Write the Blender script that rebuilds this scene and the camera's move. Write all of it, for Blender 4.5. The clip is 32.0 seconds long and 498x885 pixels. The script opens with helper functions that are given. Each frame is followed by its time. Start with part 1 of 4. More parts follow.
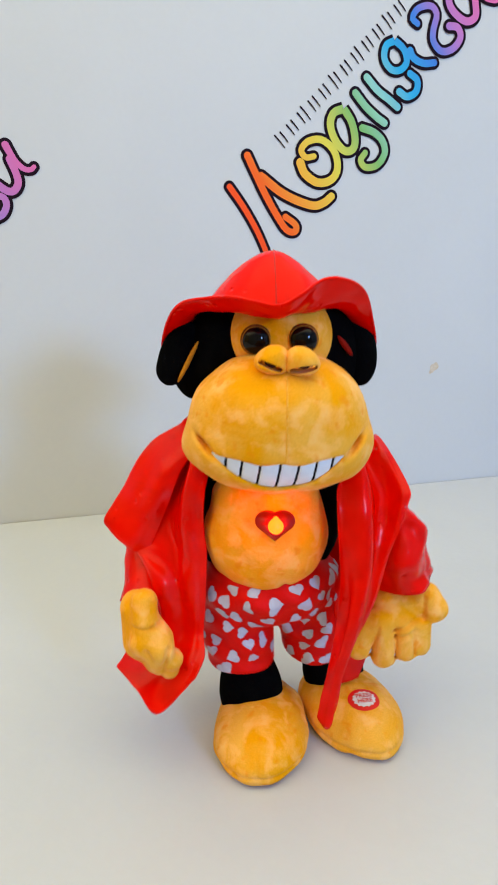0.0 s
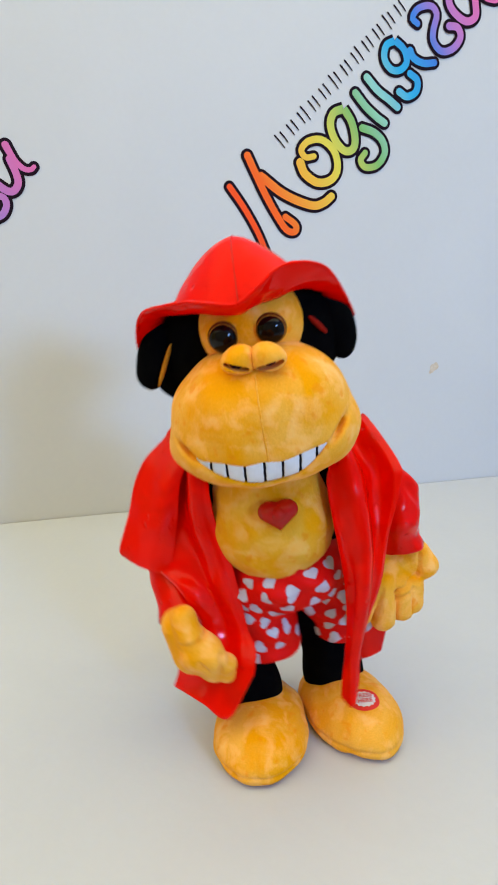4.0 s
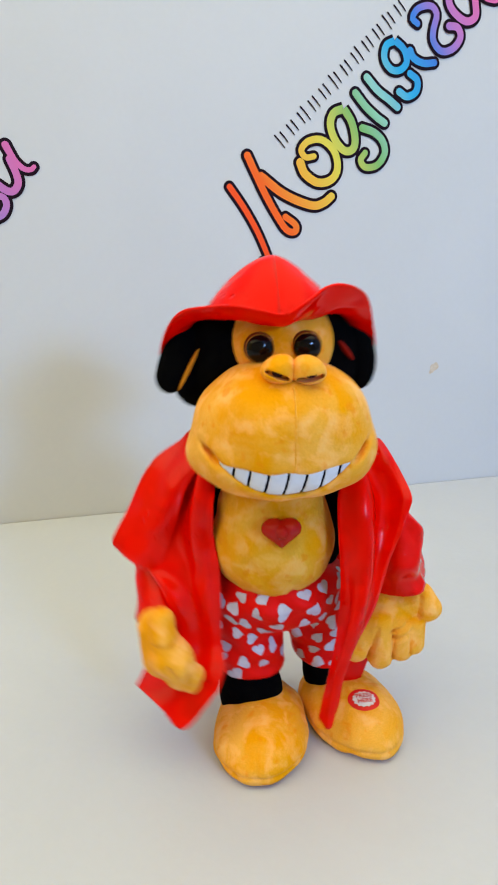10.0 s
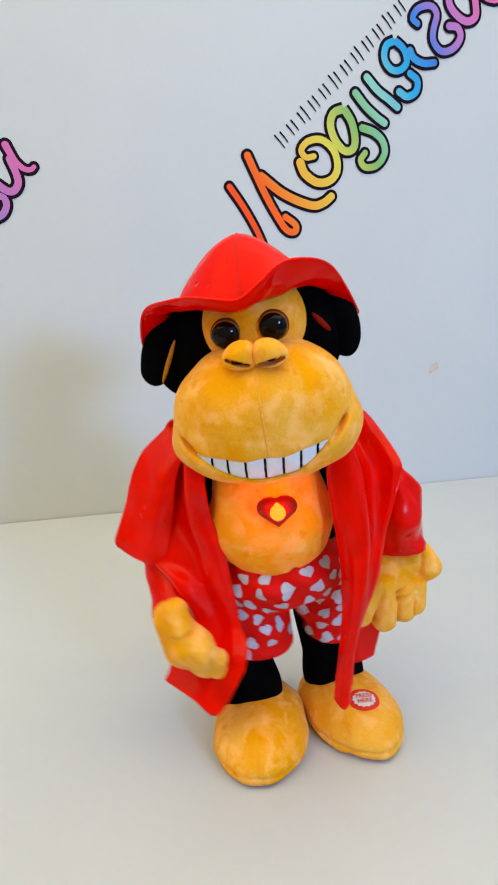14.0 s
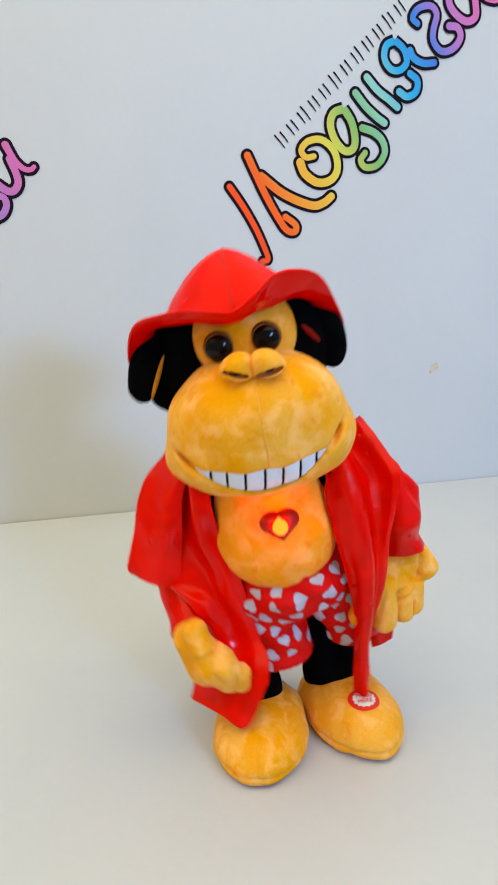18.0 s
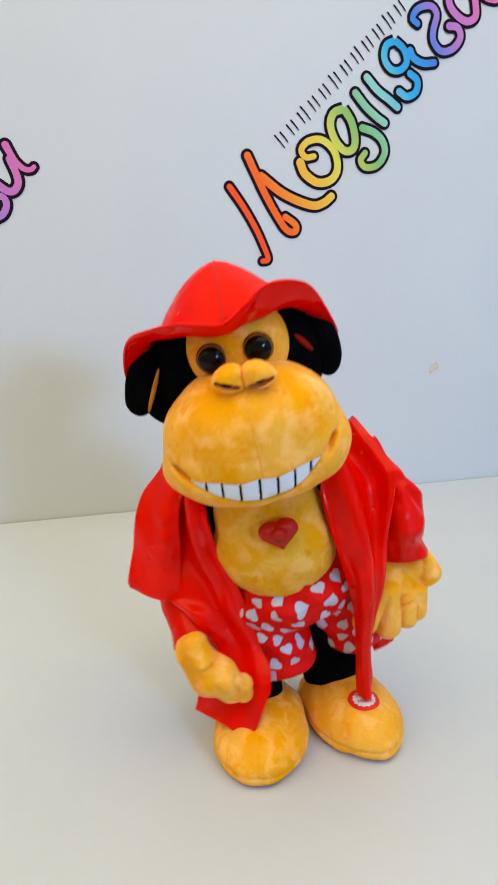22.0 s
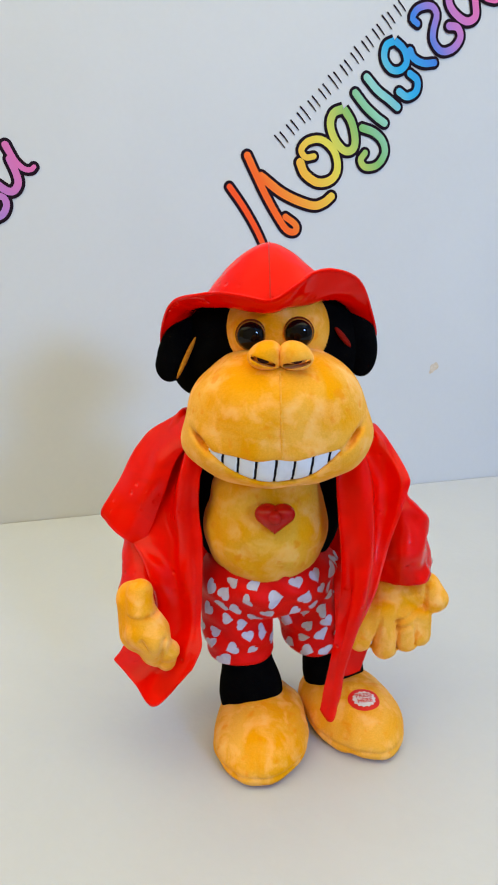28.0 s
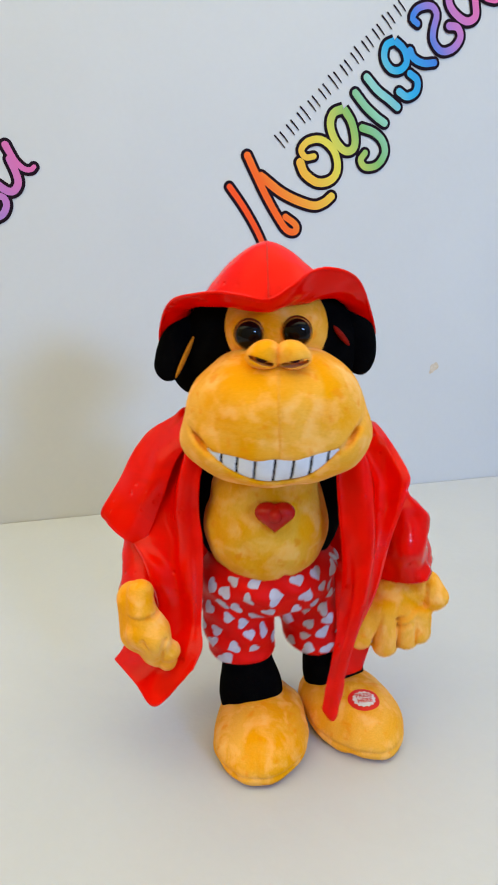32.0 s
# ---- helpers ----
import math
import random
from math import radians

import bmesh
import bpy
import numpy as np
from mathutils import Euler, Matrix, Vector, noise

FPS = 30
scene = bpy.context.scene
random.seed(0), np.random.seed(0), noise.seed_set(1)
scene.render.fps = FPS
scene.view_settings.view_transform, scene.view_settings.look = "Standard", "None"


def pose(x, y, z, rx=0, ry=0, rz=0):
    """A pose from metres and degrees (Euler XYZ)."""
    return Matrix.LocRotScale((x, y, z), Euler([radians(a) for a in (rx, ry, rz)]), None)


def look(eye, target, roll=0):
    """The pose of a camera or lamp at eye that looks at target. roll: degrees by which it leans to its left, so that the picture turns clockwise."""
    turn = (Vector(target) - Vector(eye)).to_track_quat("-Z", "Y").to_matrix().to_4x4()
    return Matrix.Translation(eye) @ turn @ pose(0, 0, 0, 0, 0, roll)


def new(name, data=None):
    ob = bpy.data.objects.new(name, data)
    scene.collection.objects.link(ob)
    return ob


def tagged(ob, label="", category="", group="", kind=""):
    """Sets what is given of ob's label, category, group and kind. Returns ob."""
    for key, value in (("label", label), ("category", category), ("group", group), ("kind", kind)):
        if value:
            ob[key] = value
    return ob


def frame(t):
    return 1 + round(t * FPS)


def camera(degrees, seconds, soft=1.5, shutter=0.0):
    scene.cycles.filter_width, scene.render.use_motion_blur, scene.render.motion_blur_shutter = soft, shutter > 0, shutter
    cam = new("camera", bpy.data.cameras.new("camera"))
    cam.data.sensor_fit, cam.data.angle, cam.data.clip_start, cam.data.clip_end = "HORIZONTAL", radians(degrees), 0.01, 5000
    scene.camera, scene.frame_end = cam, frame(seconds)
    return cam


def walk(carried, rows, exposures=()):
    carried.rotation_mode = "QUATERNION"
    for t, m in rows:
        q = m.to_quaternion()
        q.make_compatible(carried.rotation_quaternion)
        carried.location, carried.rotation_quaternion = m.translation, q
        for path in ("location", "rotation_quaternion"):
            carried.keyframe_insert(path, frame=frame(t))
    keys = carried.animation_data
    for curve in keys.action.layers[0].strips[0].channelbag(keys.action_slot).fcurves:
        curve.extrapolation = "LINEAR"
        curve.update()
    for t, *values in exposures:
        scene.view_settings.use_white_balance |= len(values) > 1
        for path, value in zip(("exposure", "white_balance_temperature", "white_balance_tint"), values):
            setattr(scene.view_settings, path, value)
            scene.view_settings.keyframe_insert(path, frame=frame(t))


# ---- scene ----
# A talking plush ape in a red vinyl raincoat dances on a white table before a printed white wall.
cam = camera(40, 32.0, soft=1.9, shutter=0.6)
EYE = (0.0, -0.53, 0.40)
VIEW = look(EYE, (0.0, -0.53 + math.cos(radians(15)), 0.40 - math.sin(radians(15))))
walk(cam, [(0.0, VIEW), (32.0, VIEW)])

# ---- light: a bluish window beside the camera, a warm ceiling lamp ----
world = bpy.data.worlds.new("world")
scene.world = world
world.use_nodes = True
world.node_tree.nodes["Background"].inputs[0].default_value = (0.5, 0.6, 0.8, 1)
world.node_tree.nodes["Background"].inputs[1].default_value = 0.3


def area(name, size_x, size_y, power, color, m):
    data = bpy.data.lights.new(name, "AREA")
    data.shape, data.size, data.size_y, data.energy, data.color = "RECTANGLE", size_x, size_y, power, color
    ob = new(name, data)
    ob.matrix_world = m
    return ob


WINDOW = (1.60, -2.6, 1.05)
area("window_light", 0.56, 0.36, 76, (0.27, 0.50, 1.0), look(WINDOW, (WINDOW[0] - 0.0, 0.0, WINDOW[2])))
area("ceiling_light", 4.2, 2.1, 78, (0.98, 0.87, 0.49), Matrix.Translation((-0.50, -0.60, 1.83)) @ Matrix.Rotation(0.2764, 4, "Z"))
scene.view_settings.exposure = -0.41


# ---- materials ----
def shader(name, color, rough=0.6, metal=0.0, second=None, scale=60.0, mix=0.5, bump=0.0, bump_scale=400.0, sheen=0.0,
           coat=0.0, fine=None, spec=0.5, trans=0.0):
    """A surface with two scales of variation: patches between two colours and a finer grain, and a relief."""
    m = bpy.data.materials.new(name)
    m.use_nodes = True
    nt = m.node_tree
    n, l = nt.nodes, nt.links
    b = n["Principled BSDF"]
    b.inputs["Roughness"].default_value, b.inputs["Metallic"].default_value = rough, metal
    b.inputs["Specular IOR Level"].default_value = spec
    b.inputs["Sheen Weight"].default_value, b.inputs["Coat Weight"].default_value = sheen, coat
    b.inputs["Sheen Roughness"].default_value = 0.4
    b.inputs["Transmission Weight"].default_value = trans
    b.inputs["Base Color"].default_value = (*color, 1)
    tc = n.new("ShaderNodeTexCoord")
    if second:
        no = n.new("ShaderNodeTexNoise")
        no.inputs["Scale"].default_value, no.inputs["Detail"].default_value = scale, 4.0
        no.inputs["Distortion"].default_value = 0.8
        l.new(tc.outputs["Object"], no.inputs["Vector"])
        ramp = n.new("ShaderNodeMapRange")
        ramp.inputs[1].default_value, ramp.inputs[2].default_value = mix - 0.16, mix + 0.16
        l.new(no.outputs["Fac"], ramp.inputs[0])
        mx = n.new("ShaderNodeMix")
        mx.data_type = "RGBA"
        mx.inputs["A"].default_value, mx.inputs["B"].default_value = (*color, 1), (*second, 1)
        l.new(ramp.outputs[0], mx.inputs["Factor"])
        last = mx.outputs["Result"]
        if fine:
            nf = n.new("ShaderNodeTexNoise")
            nf.inputs["Scale"].default_value, nf.inputs["Detail"].default_value = bump_scale, 2.0
            l.new(tc.outputs["Object"], nf.inputs["Vector"])
            hsv = n.new("ShaderNodeHueSaturation")
            mr = n.new("ShaderNodeMapRange")
            mr.inputs[1].default_value, mr.inputs[2].default_value = 0.3, 0.7
            mr.inputs[3].default_value, mr.inputs[4].default_value = 1 - fine, 1 + fine
            l.new(nf.outputs["Fac"], mr.inputs[0])
            l.new(mr.outputs[0], hsv.inputs["Value"])
            l.new(last, hsv.inputs["Color"])
            last = hsv.outputs["Color"]
        l.new(last, b.inputs["Base Color"])
    if bump:
        nb = n.new("ShaderNodeTexNoise")
        nb.inputs["Scale"].default_value, nb.inputs["Detail"].default_value = bump_scale, 3.0
        l.new(tc.outputs["Object"], nb.inputs["Vector"])
        bp = n.new("ShaderNodeBump")
        bp.inputs["Strength"].default_value, bp.inputs["Distance"].default_value = 1.0, bump
        l.new(nb.outputs["Fac"], bp.inputs["Height"])
        l.new(bp.outputs["Normal"], b.inputs["Normal"])
    return m


def glow(name, color, strength):
    m = bpy.data.materials.new(name)
    m.use_nodes = True
    b = m.node_tree.nodes["Principled BSDF"]
    b.inputs["Base Color"].default_value = (*color, 1)
    b.inputs["Emission Color"].default_value, b.inputs["Emission Strength"].default_value = (*color, 1), strength
    return m


def plush(name, deep, pale):
    """Short-pile plush: nap brushed this way and that in smudges, over broad shifts of tone, and a fine pile."""
    m = shader(name, deep, 0.92, second=pale, scale=26, mix=0.52, sheen=0.12, spec=0.06)
    n, l = m.node_tree.nodes, m.node_tree.links
    b = n["Principled BSDF"]
    tc = n.new("ShaderNodeTexCoord")
    last = b.inputs["Base Color"].links[0].from_socket
    for scale, lo, hi, dark, light, twist in ((64.0, 0.48, 0.68, 0.97, 1.10, 0.4), (900.0, 0.3, 0.7, 0.95, 1.04, 0.0)):
        no = n.new("ShaderNodeTexNoise")
        no.inputs["Scale"].default_value, no.inputs["Detail"].default_value, no.inputs["Distortion"].default_value = scale, 3.0, twist
        l.new(tc.outputs["Object"], no.inputs["Vector"])
        mr = n.new("ShaderNodeMapRange")
        for k, v in enumerate((lo, hi, dark, light)):
            mr.inputs[k + 1].default_value = v
        l.new(no.outputs["Fac"], mr.inputs[0])
        hsv = n.new("ShaderNodeHueSaturation")
        sat = n.new("ShaderNodeMapRange")
        for k, v in enumerate((dark, light, 1.01, 0.92 if scale < 100 else 1.0)):
            sat.inputs[k + 1].default_value = v
        l.new(mr.outputs[0], sat.inputs[0])
        l.new(sat.outputs[0], hsv.inputs["Saturation"])
        l.new(mr.outputs[0], hsv.inputs["Value"])
        l.new(last, hsv.inputs["Color"])
        last = hsv.outputs["Color"]
    fleck = n.new("ShaderNodeTexNoise")
    fleck.inputs["Scale"].default_value, fleck.inputs["Detail"].default_value = 95.0, 2.0
    l.new(tc.outputs["Object"], fleck.inputs["Vector"])
    spot = n.new("ShaderNodeMapRange")
    for k, v in enumerate((0.60, 0.70, 0.0, 0.6)):
        spot.inputs[k + 1].default_value = v
    l.new(fleck.outputs["Fac"], spot.inputs[0])
    tint = n.new("ShaderNodeMix")
    tint.data_type = "RGBA"
    tint.inputs["B"].default_value = (0.92, 0.29, 0.002, 1)
    l.new(spot.outputs[0], tint.inputs["Factor"])
    l.new(last, tint.inputs["A"])
    l.new(tint.outputs["Result"], b.inputs["Base Color"])
    pile = n.new("ShaderNodeTexNoise")
    pile.inputs["Scale"].default_value, pile.inputs["Detail"].default_value = 420.0, 5.0
    l.new(tc.outputs["Object"], pile.inputs["Vector"])
    bp = n.new("ShaderNodeBump")
    bp.inputs["Strength"].default_value, bp.inputs["Distance"].default_value = 1.0, 0.0006
    l.new(pile.outputs["Fac"], bp.inputs["Height"])
    l.new(bp.outputs["Normal"], b.inputs["Normal"])
    return m


def thin_plush(m):
    """The same plush, thin enough to let a lamp behind it shine through."""
    m.name = "thin_tan_plush"
    n, l = m.node_tree.nodes, m.node_tree.links
    out, b = n["Material Output"], n["Principled BSDF"]
    thin, mix = n.new("ShaderNodeBsdfTranslucent"), n.new("ShaderNodeMixShader")
    thin.inputs["Color"].default_value = (0.95, 0.32, 0.03, 1)
    mix.inputs[0].default_value = 0.22
    l.new(b.outputs[0], mix.inputs[1])
    l.new(thin.outputs[0], mix.inputs[2])
    l.new(mix.outputs[0], out.inputs["Surface"])
    return m


TAN = plush("tan_plush", (0.95, 0.375, 0.006), (0.97, 0.48, 0.08))
THIN = thin_plush(plush("plush", (1.0, 0.42, 0.008), (1.0, 0.53, 0.065)))
BLACK = shader("black_plush", (0.0015, 0.0015, 0.002), 1.0, second=(0.003, 0.003, 0.003), scale=60, bump=0.0006, bump_scale=900, spec=0.02)


def vinyl(name, color, second, spec):
    """Glossy raincoat vinyl: broad soft dents, and here and there a patch of tiny dimples."""
    m = shader(name, color, 0.035, second=second, scale=30, spec=spec)
    n, l = m.node_tree.nodes, m.node_tree.links
    b = n["Principled BSDF"]
    tc = n.new("ShaderNodeTexCoord")

    def wrinkle(scale, detail, twist, lo=0.0, hi=1.0):
        no, mr = n.new("ShaderNodeTexNoise"), n.new("ShaderNodeMapRange")
        no.inputs["Scale"].default_value, no.inputs["Detail"].default_value, no.inputs["Distortion"].default_value = scale, detail, twist
        mr.interpolation_type = "SMOOTHSTEP"
        mr.inputs[1].default_value, mr.inputs[2].default_value = lo, hi
        l.new(tc.outputs["Object"], no.inputs["Vector"])
        l.new(no.outputs["Fac"], mr.inputs[0])
        return mr.outputs[0]

    cells, dimple = n.new("ShaderNodeTexVoronoi"), n.new("ShaderNodeMapRange")
    cells.inputs["Scale"].default_value = 130.0
    l.new(tc.outputs["Object"], cells.inputs["Vector"])
    dimple.interpolation_type = "SMOOTHSTEP"
    dimple.inputs[1].default_value, dimple.inputs[2].default_value = 0.0, 0.34
    l.new(cells.outputs["Distance"], dimple.inputs[0])
    last = None
    for height, depth, where in ((wrinkle(30.0, 1.0, 0.3), 0.0015, None), (wrinkle(62.0, 0.0, 0.4), 0.0009, None),
                                 (dimple.outputs[0], 0.0012, wrinkle(30.0, 1.0, 0.0, 0.50, 0.60))):
        bp = n.new("ShaderNodeBump")
        bp.inputs["Strength"].default_value, bp.inputs["Distance"].default_value = 1.0, depth
        l.new(height, bp.inputs["Height"])
        if where:
            l.new(where, bp.inputs["Strength"])
        if last:
            l.new(last, bp.inputs["Normal"])
        last = bp.outputs["Normal"]
    l.new(last, b.inputs["Normal"])
    return m


VINYL = vinyl("red_vinyl", (0.88, 0.002, 0.0), (0.70, 0.0015, 0.0), 0.16)
HATRED = vinyl("red_hat_vinyl", (0.88, 0.002, 0.0), (0.76, 0.0015, 0.0), 0.085)
SHORTS = shader("red_shorts_cloth", (0.80, 0.004, 0.001), 0.5, second=(0.68, 0.002, 0.001), scale=60, bump=0.0003, bump_scale=700, spec=0.12)
PRINT = shader("white_heart_print", (0.56, 0.53, 0.61), 0.4, second=(0.46, 0.42, 0.52), scale=120, spec=0.4)
TOOTH = shader("white_felt", (0.80, 0.82, 0.86), 0.7, second=(0.74, 0.76, 0.80), scale=90, bump=0.0002, bump_scale=900, spec=0.2)
DARK = shader("dark_lining", (0.010, 0.008, 0.012), 0.9, spec=0.1)
NOSTRIL = shader("brown_nostril_felt", (0.035, 0.010, 0.006), 0.9, spec=0.1)
EYEBALL = shader("glossy_black_eye", (0.003, 0.002, 0.002), 0.03, spec=0.22)
IRIS = shader("amber_eye_ring", (0.17, 0.04, 0.008), 0.10, second=(0.11, 0.022, 0.005), scale=300, spec=0.25)
EARTAN = shader("ear_tan", (0.60, 0.24, 0.015), 0.9, second=(0.45, 0.16, 0.01), scale=200, spec=0.05)
EARRED = shader("ear_red", (0.28, 0.012, 0.006), 0.9, second=(0.20, 0.008, 0.004), scale=200, spec=0.05)
AMBER = shader("amber_ring", (0.45, 0.17, 0.02), 0.2, second=(0.30, 0.10, 0.01), scale=300, spec=0.3)
SEAM = shader("seam_thread", (0.95, 0.48, 0.08), 0.9, second=(0.90, 0.38, 0.02), scale=260, spec=0.1)
HATSEAM = shader("hat_seam", (0.58, 0.001, 0.0005), 0.35, spec=0.15)
HEARTRED = shader("dark_red_plastic", (0.44, 0.006, 0.003), 0.05, second=(0.38, 0.005, 0.003), scale=200, spec=0.25)
LEDON = glow("lit_bulb", (1.0, 0.034, 0.0010), 19.0)
LAMP = glow("lit_lamp", (1.0, 0.06, 0.001), 260.0)
STICKER = shader("sticker_red", (0.82, 0.014, 0.008), 0.4, second=(0.76, 0.012, 0.008), scale=300)
STICKERW = shader("sticker_white", (0.75, 0.74, 0.74), 0.4)
WALLM = shader("white_wall_paint", (0.65, 0.66, 0.675), 0.5, second=(0.625, 0.635, 0.65), scale=3.0, bump=0.00012, bump_scale=120, fine=0.006, spec=0.3)
TABLEM = shader("white_table_laminate", (0.57, 0.60, 0.68), 0.30, second=(0.55, 0.58, 0.66), scale=5.0, bump=0.0002, bump_scale=150, fine=0.006, spec=0.35)
ROOM = shader("room_paint", (0.58, 0.58, 0.57), 0.8, second=(0.54, 0.54, 0.53), scale=2.0, bump=0.0006, bump_scale=90)
# yellow added to the unseen west wall, to reflect warm light
WARM_BOUNCE = shader("warm_bounce_paint", (0.78, 0.58, 0.20), 0.8, second=(0.72, 0.54, 0.19), scale=2.0, bump=0.0006, bump_scale=90)
FLOORM = shader("room_floor_vinyl", (0.35, 0.30, 0.25), 0.5, second=(0.28, 0.24, 0.20), scale=6.0, bump=0.0005, bump_scale=80)
INK = shader("print_ink_black", (0.010, 0.003, 0.008), 0.6, second=(0.016, 0.005, 0.012), scale=200, spec=0.1)
STAINM = shader("torn_paper_spot", (0.62, 0.50, 0.36), 0.9, second=(0.70, 0.62, 0.52), scale=200)


def rainbow(name, length):
    """Printed rainbow ink that runs along the sign's own x axis."""
    m = bpy.data.materials.new(name)
    m.use_nodes = True
    n, l = m.node_tree.nodes, m.node_tree.links
    tc, sep, mr, ramp = (n.new("ShaderNode" + k) for k in ("TexCoord", "SeparateXYZ", "MapRange", "ValToRGB"))
    l.new(tc.outputs["Object"], sep.inputs[0])
    l.new(sep.outputs["X"], mr.inputs[0])
    mr.inputs[1].default_value, mr.inputs[2].default_value = 0.0, length
    l.new(mr.outputs[0], ramp.inputs[0])
    stops = [(0.0, (0.98, 0.09, 0.015)), (0.10, (0.98, 0.15, 0.018)), (0.22, (0.92, 0.46, 0.05)), (0.34, (0.78, 0.68, 0.09)),
             (0.46, (0.22, 0.50, 0.16)), (0.56, (0.30, 0.62, 0.55)), (0.66, (0.03, 0.42, 0.75)), (0.78, (0.06, 0.22, 0.70)),
             (0.88, (0.50, 0.20, 0.55)), (1.0, (0.75, 0.16, 0.42))]
    ramp.color_ramp.elements[0].position, ramp.color_ramp.elements[0].color = stops[0][0], (*stops[0][1], 1)
    ramp.color_ramp.elements[1].position, ramp.color_ramp.elements[1].color = stops[-1][0], (*stops[-1][1], 1)
    for p, c in stops[1:-1]:
        ramp.color_ramp.elements.new(p).color = (*c, 1)
    b = n["Principled BSDF"]
    b.inputs["Roughness"].default_value = 0.6
    b.inputs["Specular IOR Level"].default_value = 0.15
    l.new(ramp.outputs[0], b.inputs["Base Color"])
    return m


# ---- mesh helpers ----
ORIGIN = {}


def part(name, verts, faces, material, parent=None, label="", origin=None, smooth=True):
    """One mesh object from world-space vertices, under a thing or a part; its own origin where it turns about a pivot."""
    base = ORIGIN[parent.name] if parent else Vector((0, 0, 0))
    org = Vector(origin) if origin is not None else base
    me = bpy.data.meshes.new(name)
    me.from_pydata((np.asarray(verts, float) - np.array(org)).tolist(), [], [list(map(int, f)) for f in faces])
    me.materials.append(material)
    me.polygons.foreach_set("use_smooth", [smooth] * len(me.polygons))
    me.update()
    ob = new(name, me)
    ob.location = org - base
    ob.parent = parent
    ORIGIN[ob.name] = org
    if label:
        tagged(ob, label)
    return ob


def empty(name, at):
    ob = new(name)
    ob.location = at
    ORIGIN[ob.name] = Vector(at)
    return ob


def box(x0, x1, y0, y1, z0, z1, bevel=0.003):
    bm = bmesh.new()
    bmesh.ops.create_cube(bm, size=1)
    for v in bm.verts:
        v.co = ((x0 + x1) / 2 + v.co.x * (x1 - x0), (y0 + y1) / 2 + v.co.y * (y1 - y0), (z0 + z1) / 2 + v.co.z * (z1 - z0))
    if bevel:
        bmesh.ops.bevel(bm, geom=bm.edges[:], offset=bevel, segments=2, affect="EDGES")
    bm.verts.index_update()
    out = [v.co.copy() for v in bm.verts], [[v.index for v in f.verts] for f in bm.faces]
    bm.free()
    return out


def nets(f, lo, hi, h):
    """The surface f = 0 of a distance function, as a smooth quad mesh."""
    ax = [np.arange(lo[i], hi[i] + h, h) for i in range(3)]
    X, Y, Z = np.meshgrid(*ax, indexing="ij")
    v = f(X, Y, Z)
    n = v.shape
    cell = tuple(k - 1 for k in n)
    pos, cnt = np.zeros((*cell, 3)), np.zeros(cell)
    edges = []
    for a in range(3):
        s0 = [slice(None)] * 3
        s1 = [slice(None)] * 3
        s0[a], s1[a] = slice(0, -1), slice(1, None)
        va, vb = v[tuple(s0)], v[tuple(s1)]
        cut = (va < 0) != (vb < 0)
        idx = np.argwhere(cut)
        edges.append((idx, va[cut] < 0))
        t = va[cut] / (va[cut] - vb[cut])
        p = idx.astype(float)
        p[:, a] += t
        b, c = (a + 1) % 3, (a + 2) % 3
        for db in (0, -1):
            for dc in (0, -1):
                q = idx.copy()
                q[:, b] += db
                q[:, c] += dc
                ok = np.all((q >= 0) & (q < np.array(cell)), axis=1)
                np.add.at(pos, tuple(q[ok].T), p[ok])
                np.add.at(cnt, tuple(q[ok].T), 1)
    used = cnt > 0
    ids = np.full(cell, -1)
    ids[used] = np.arange(used.sum())
    verts = pos[used] / cnt[used][:, None] * h + np.array([x[0] for x in ax])
    faces = []
    for a in range(3):
        idx, inside = edges[a]
        b, c = (a + 1) % 3, (a + 2) % 3
        ok = np.all(idx < np.array(cell), axis=1) & (idx[:, b] > 0) & (idx[:, c] > 0)
        idx, inside = idx[ok], inside[ok]
        quad = []
        for db, dc in ((0, 0), (-1, 0), (-1, -1), (0, -1)):
            q = idx.copy()
            q[:, b] += db
            q[:, c] += dc
            quad.append(ids[tuple(q.T)])
        quad = np.stack(quad, 1)
        quad[~inside] = quad[~inside][:, ::-1]
        faces.append(quad)
    return verts, np.concatenate(faces)


def smin(a, b, k):
    h = np.clip(0.5 + 0.5 * (b - a) / k, 0, 1)
    return b + (a - b) * h - k * h * (1 - h)


def smax(a, b, k):
    return -smin(-a, -b, k)


def lumps(X, Y, Z, amp):
    """The uneven stuffing under the plush."""
    return amp * (np.sin(118 * X + 73 * Z + 0.6) * np.sin(97 * Z - 41 * Y + 1.9) + 0.6 * np.sin(211 * X - 120 * Y + 2.2) * np.sin(187 * Z + 90 * X))


def ell(X, Y, Z, c, r, tilt=0.0, turn=0.0, nod=0.0):
    """Distance to an ellipsoid; tilt leans it in the picture plane, turn about the upright, nod towards the viewer (degrees)."""
    P = [X - c[0], Y - c[1], Z - c[2]]
    if tilt or turn or nod:
        R = np.array(Euler((radians(nod), radians(tilt), radians(turn))).to_matrix().transposed())
        P = [R[i, 0] * P[0] + R[i, 1] * P[1] + R[i, 2] * P[2] for i in range(3)]
    k0 = np.sqrt(sum((p / s) ** 2 for p, s in zip(P, r)))
    k1 = np.sqrt(sum((p / s ** 2) ** 2 for p, s in zip(P, r))) + 1e-9
    return k0 * (k0 - 1) / k1


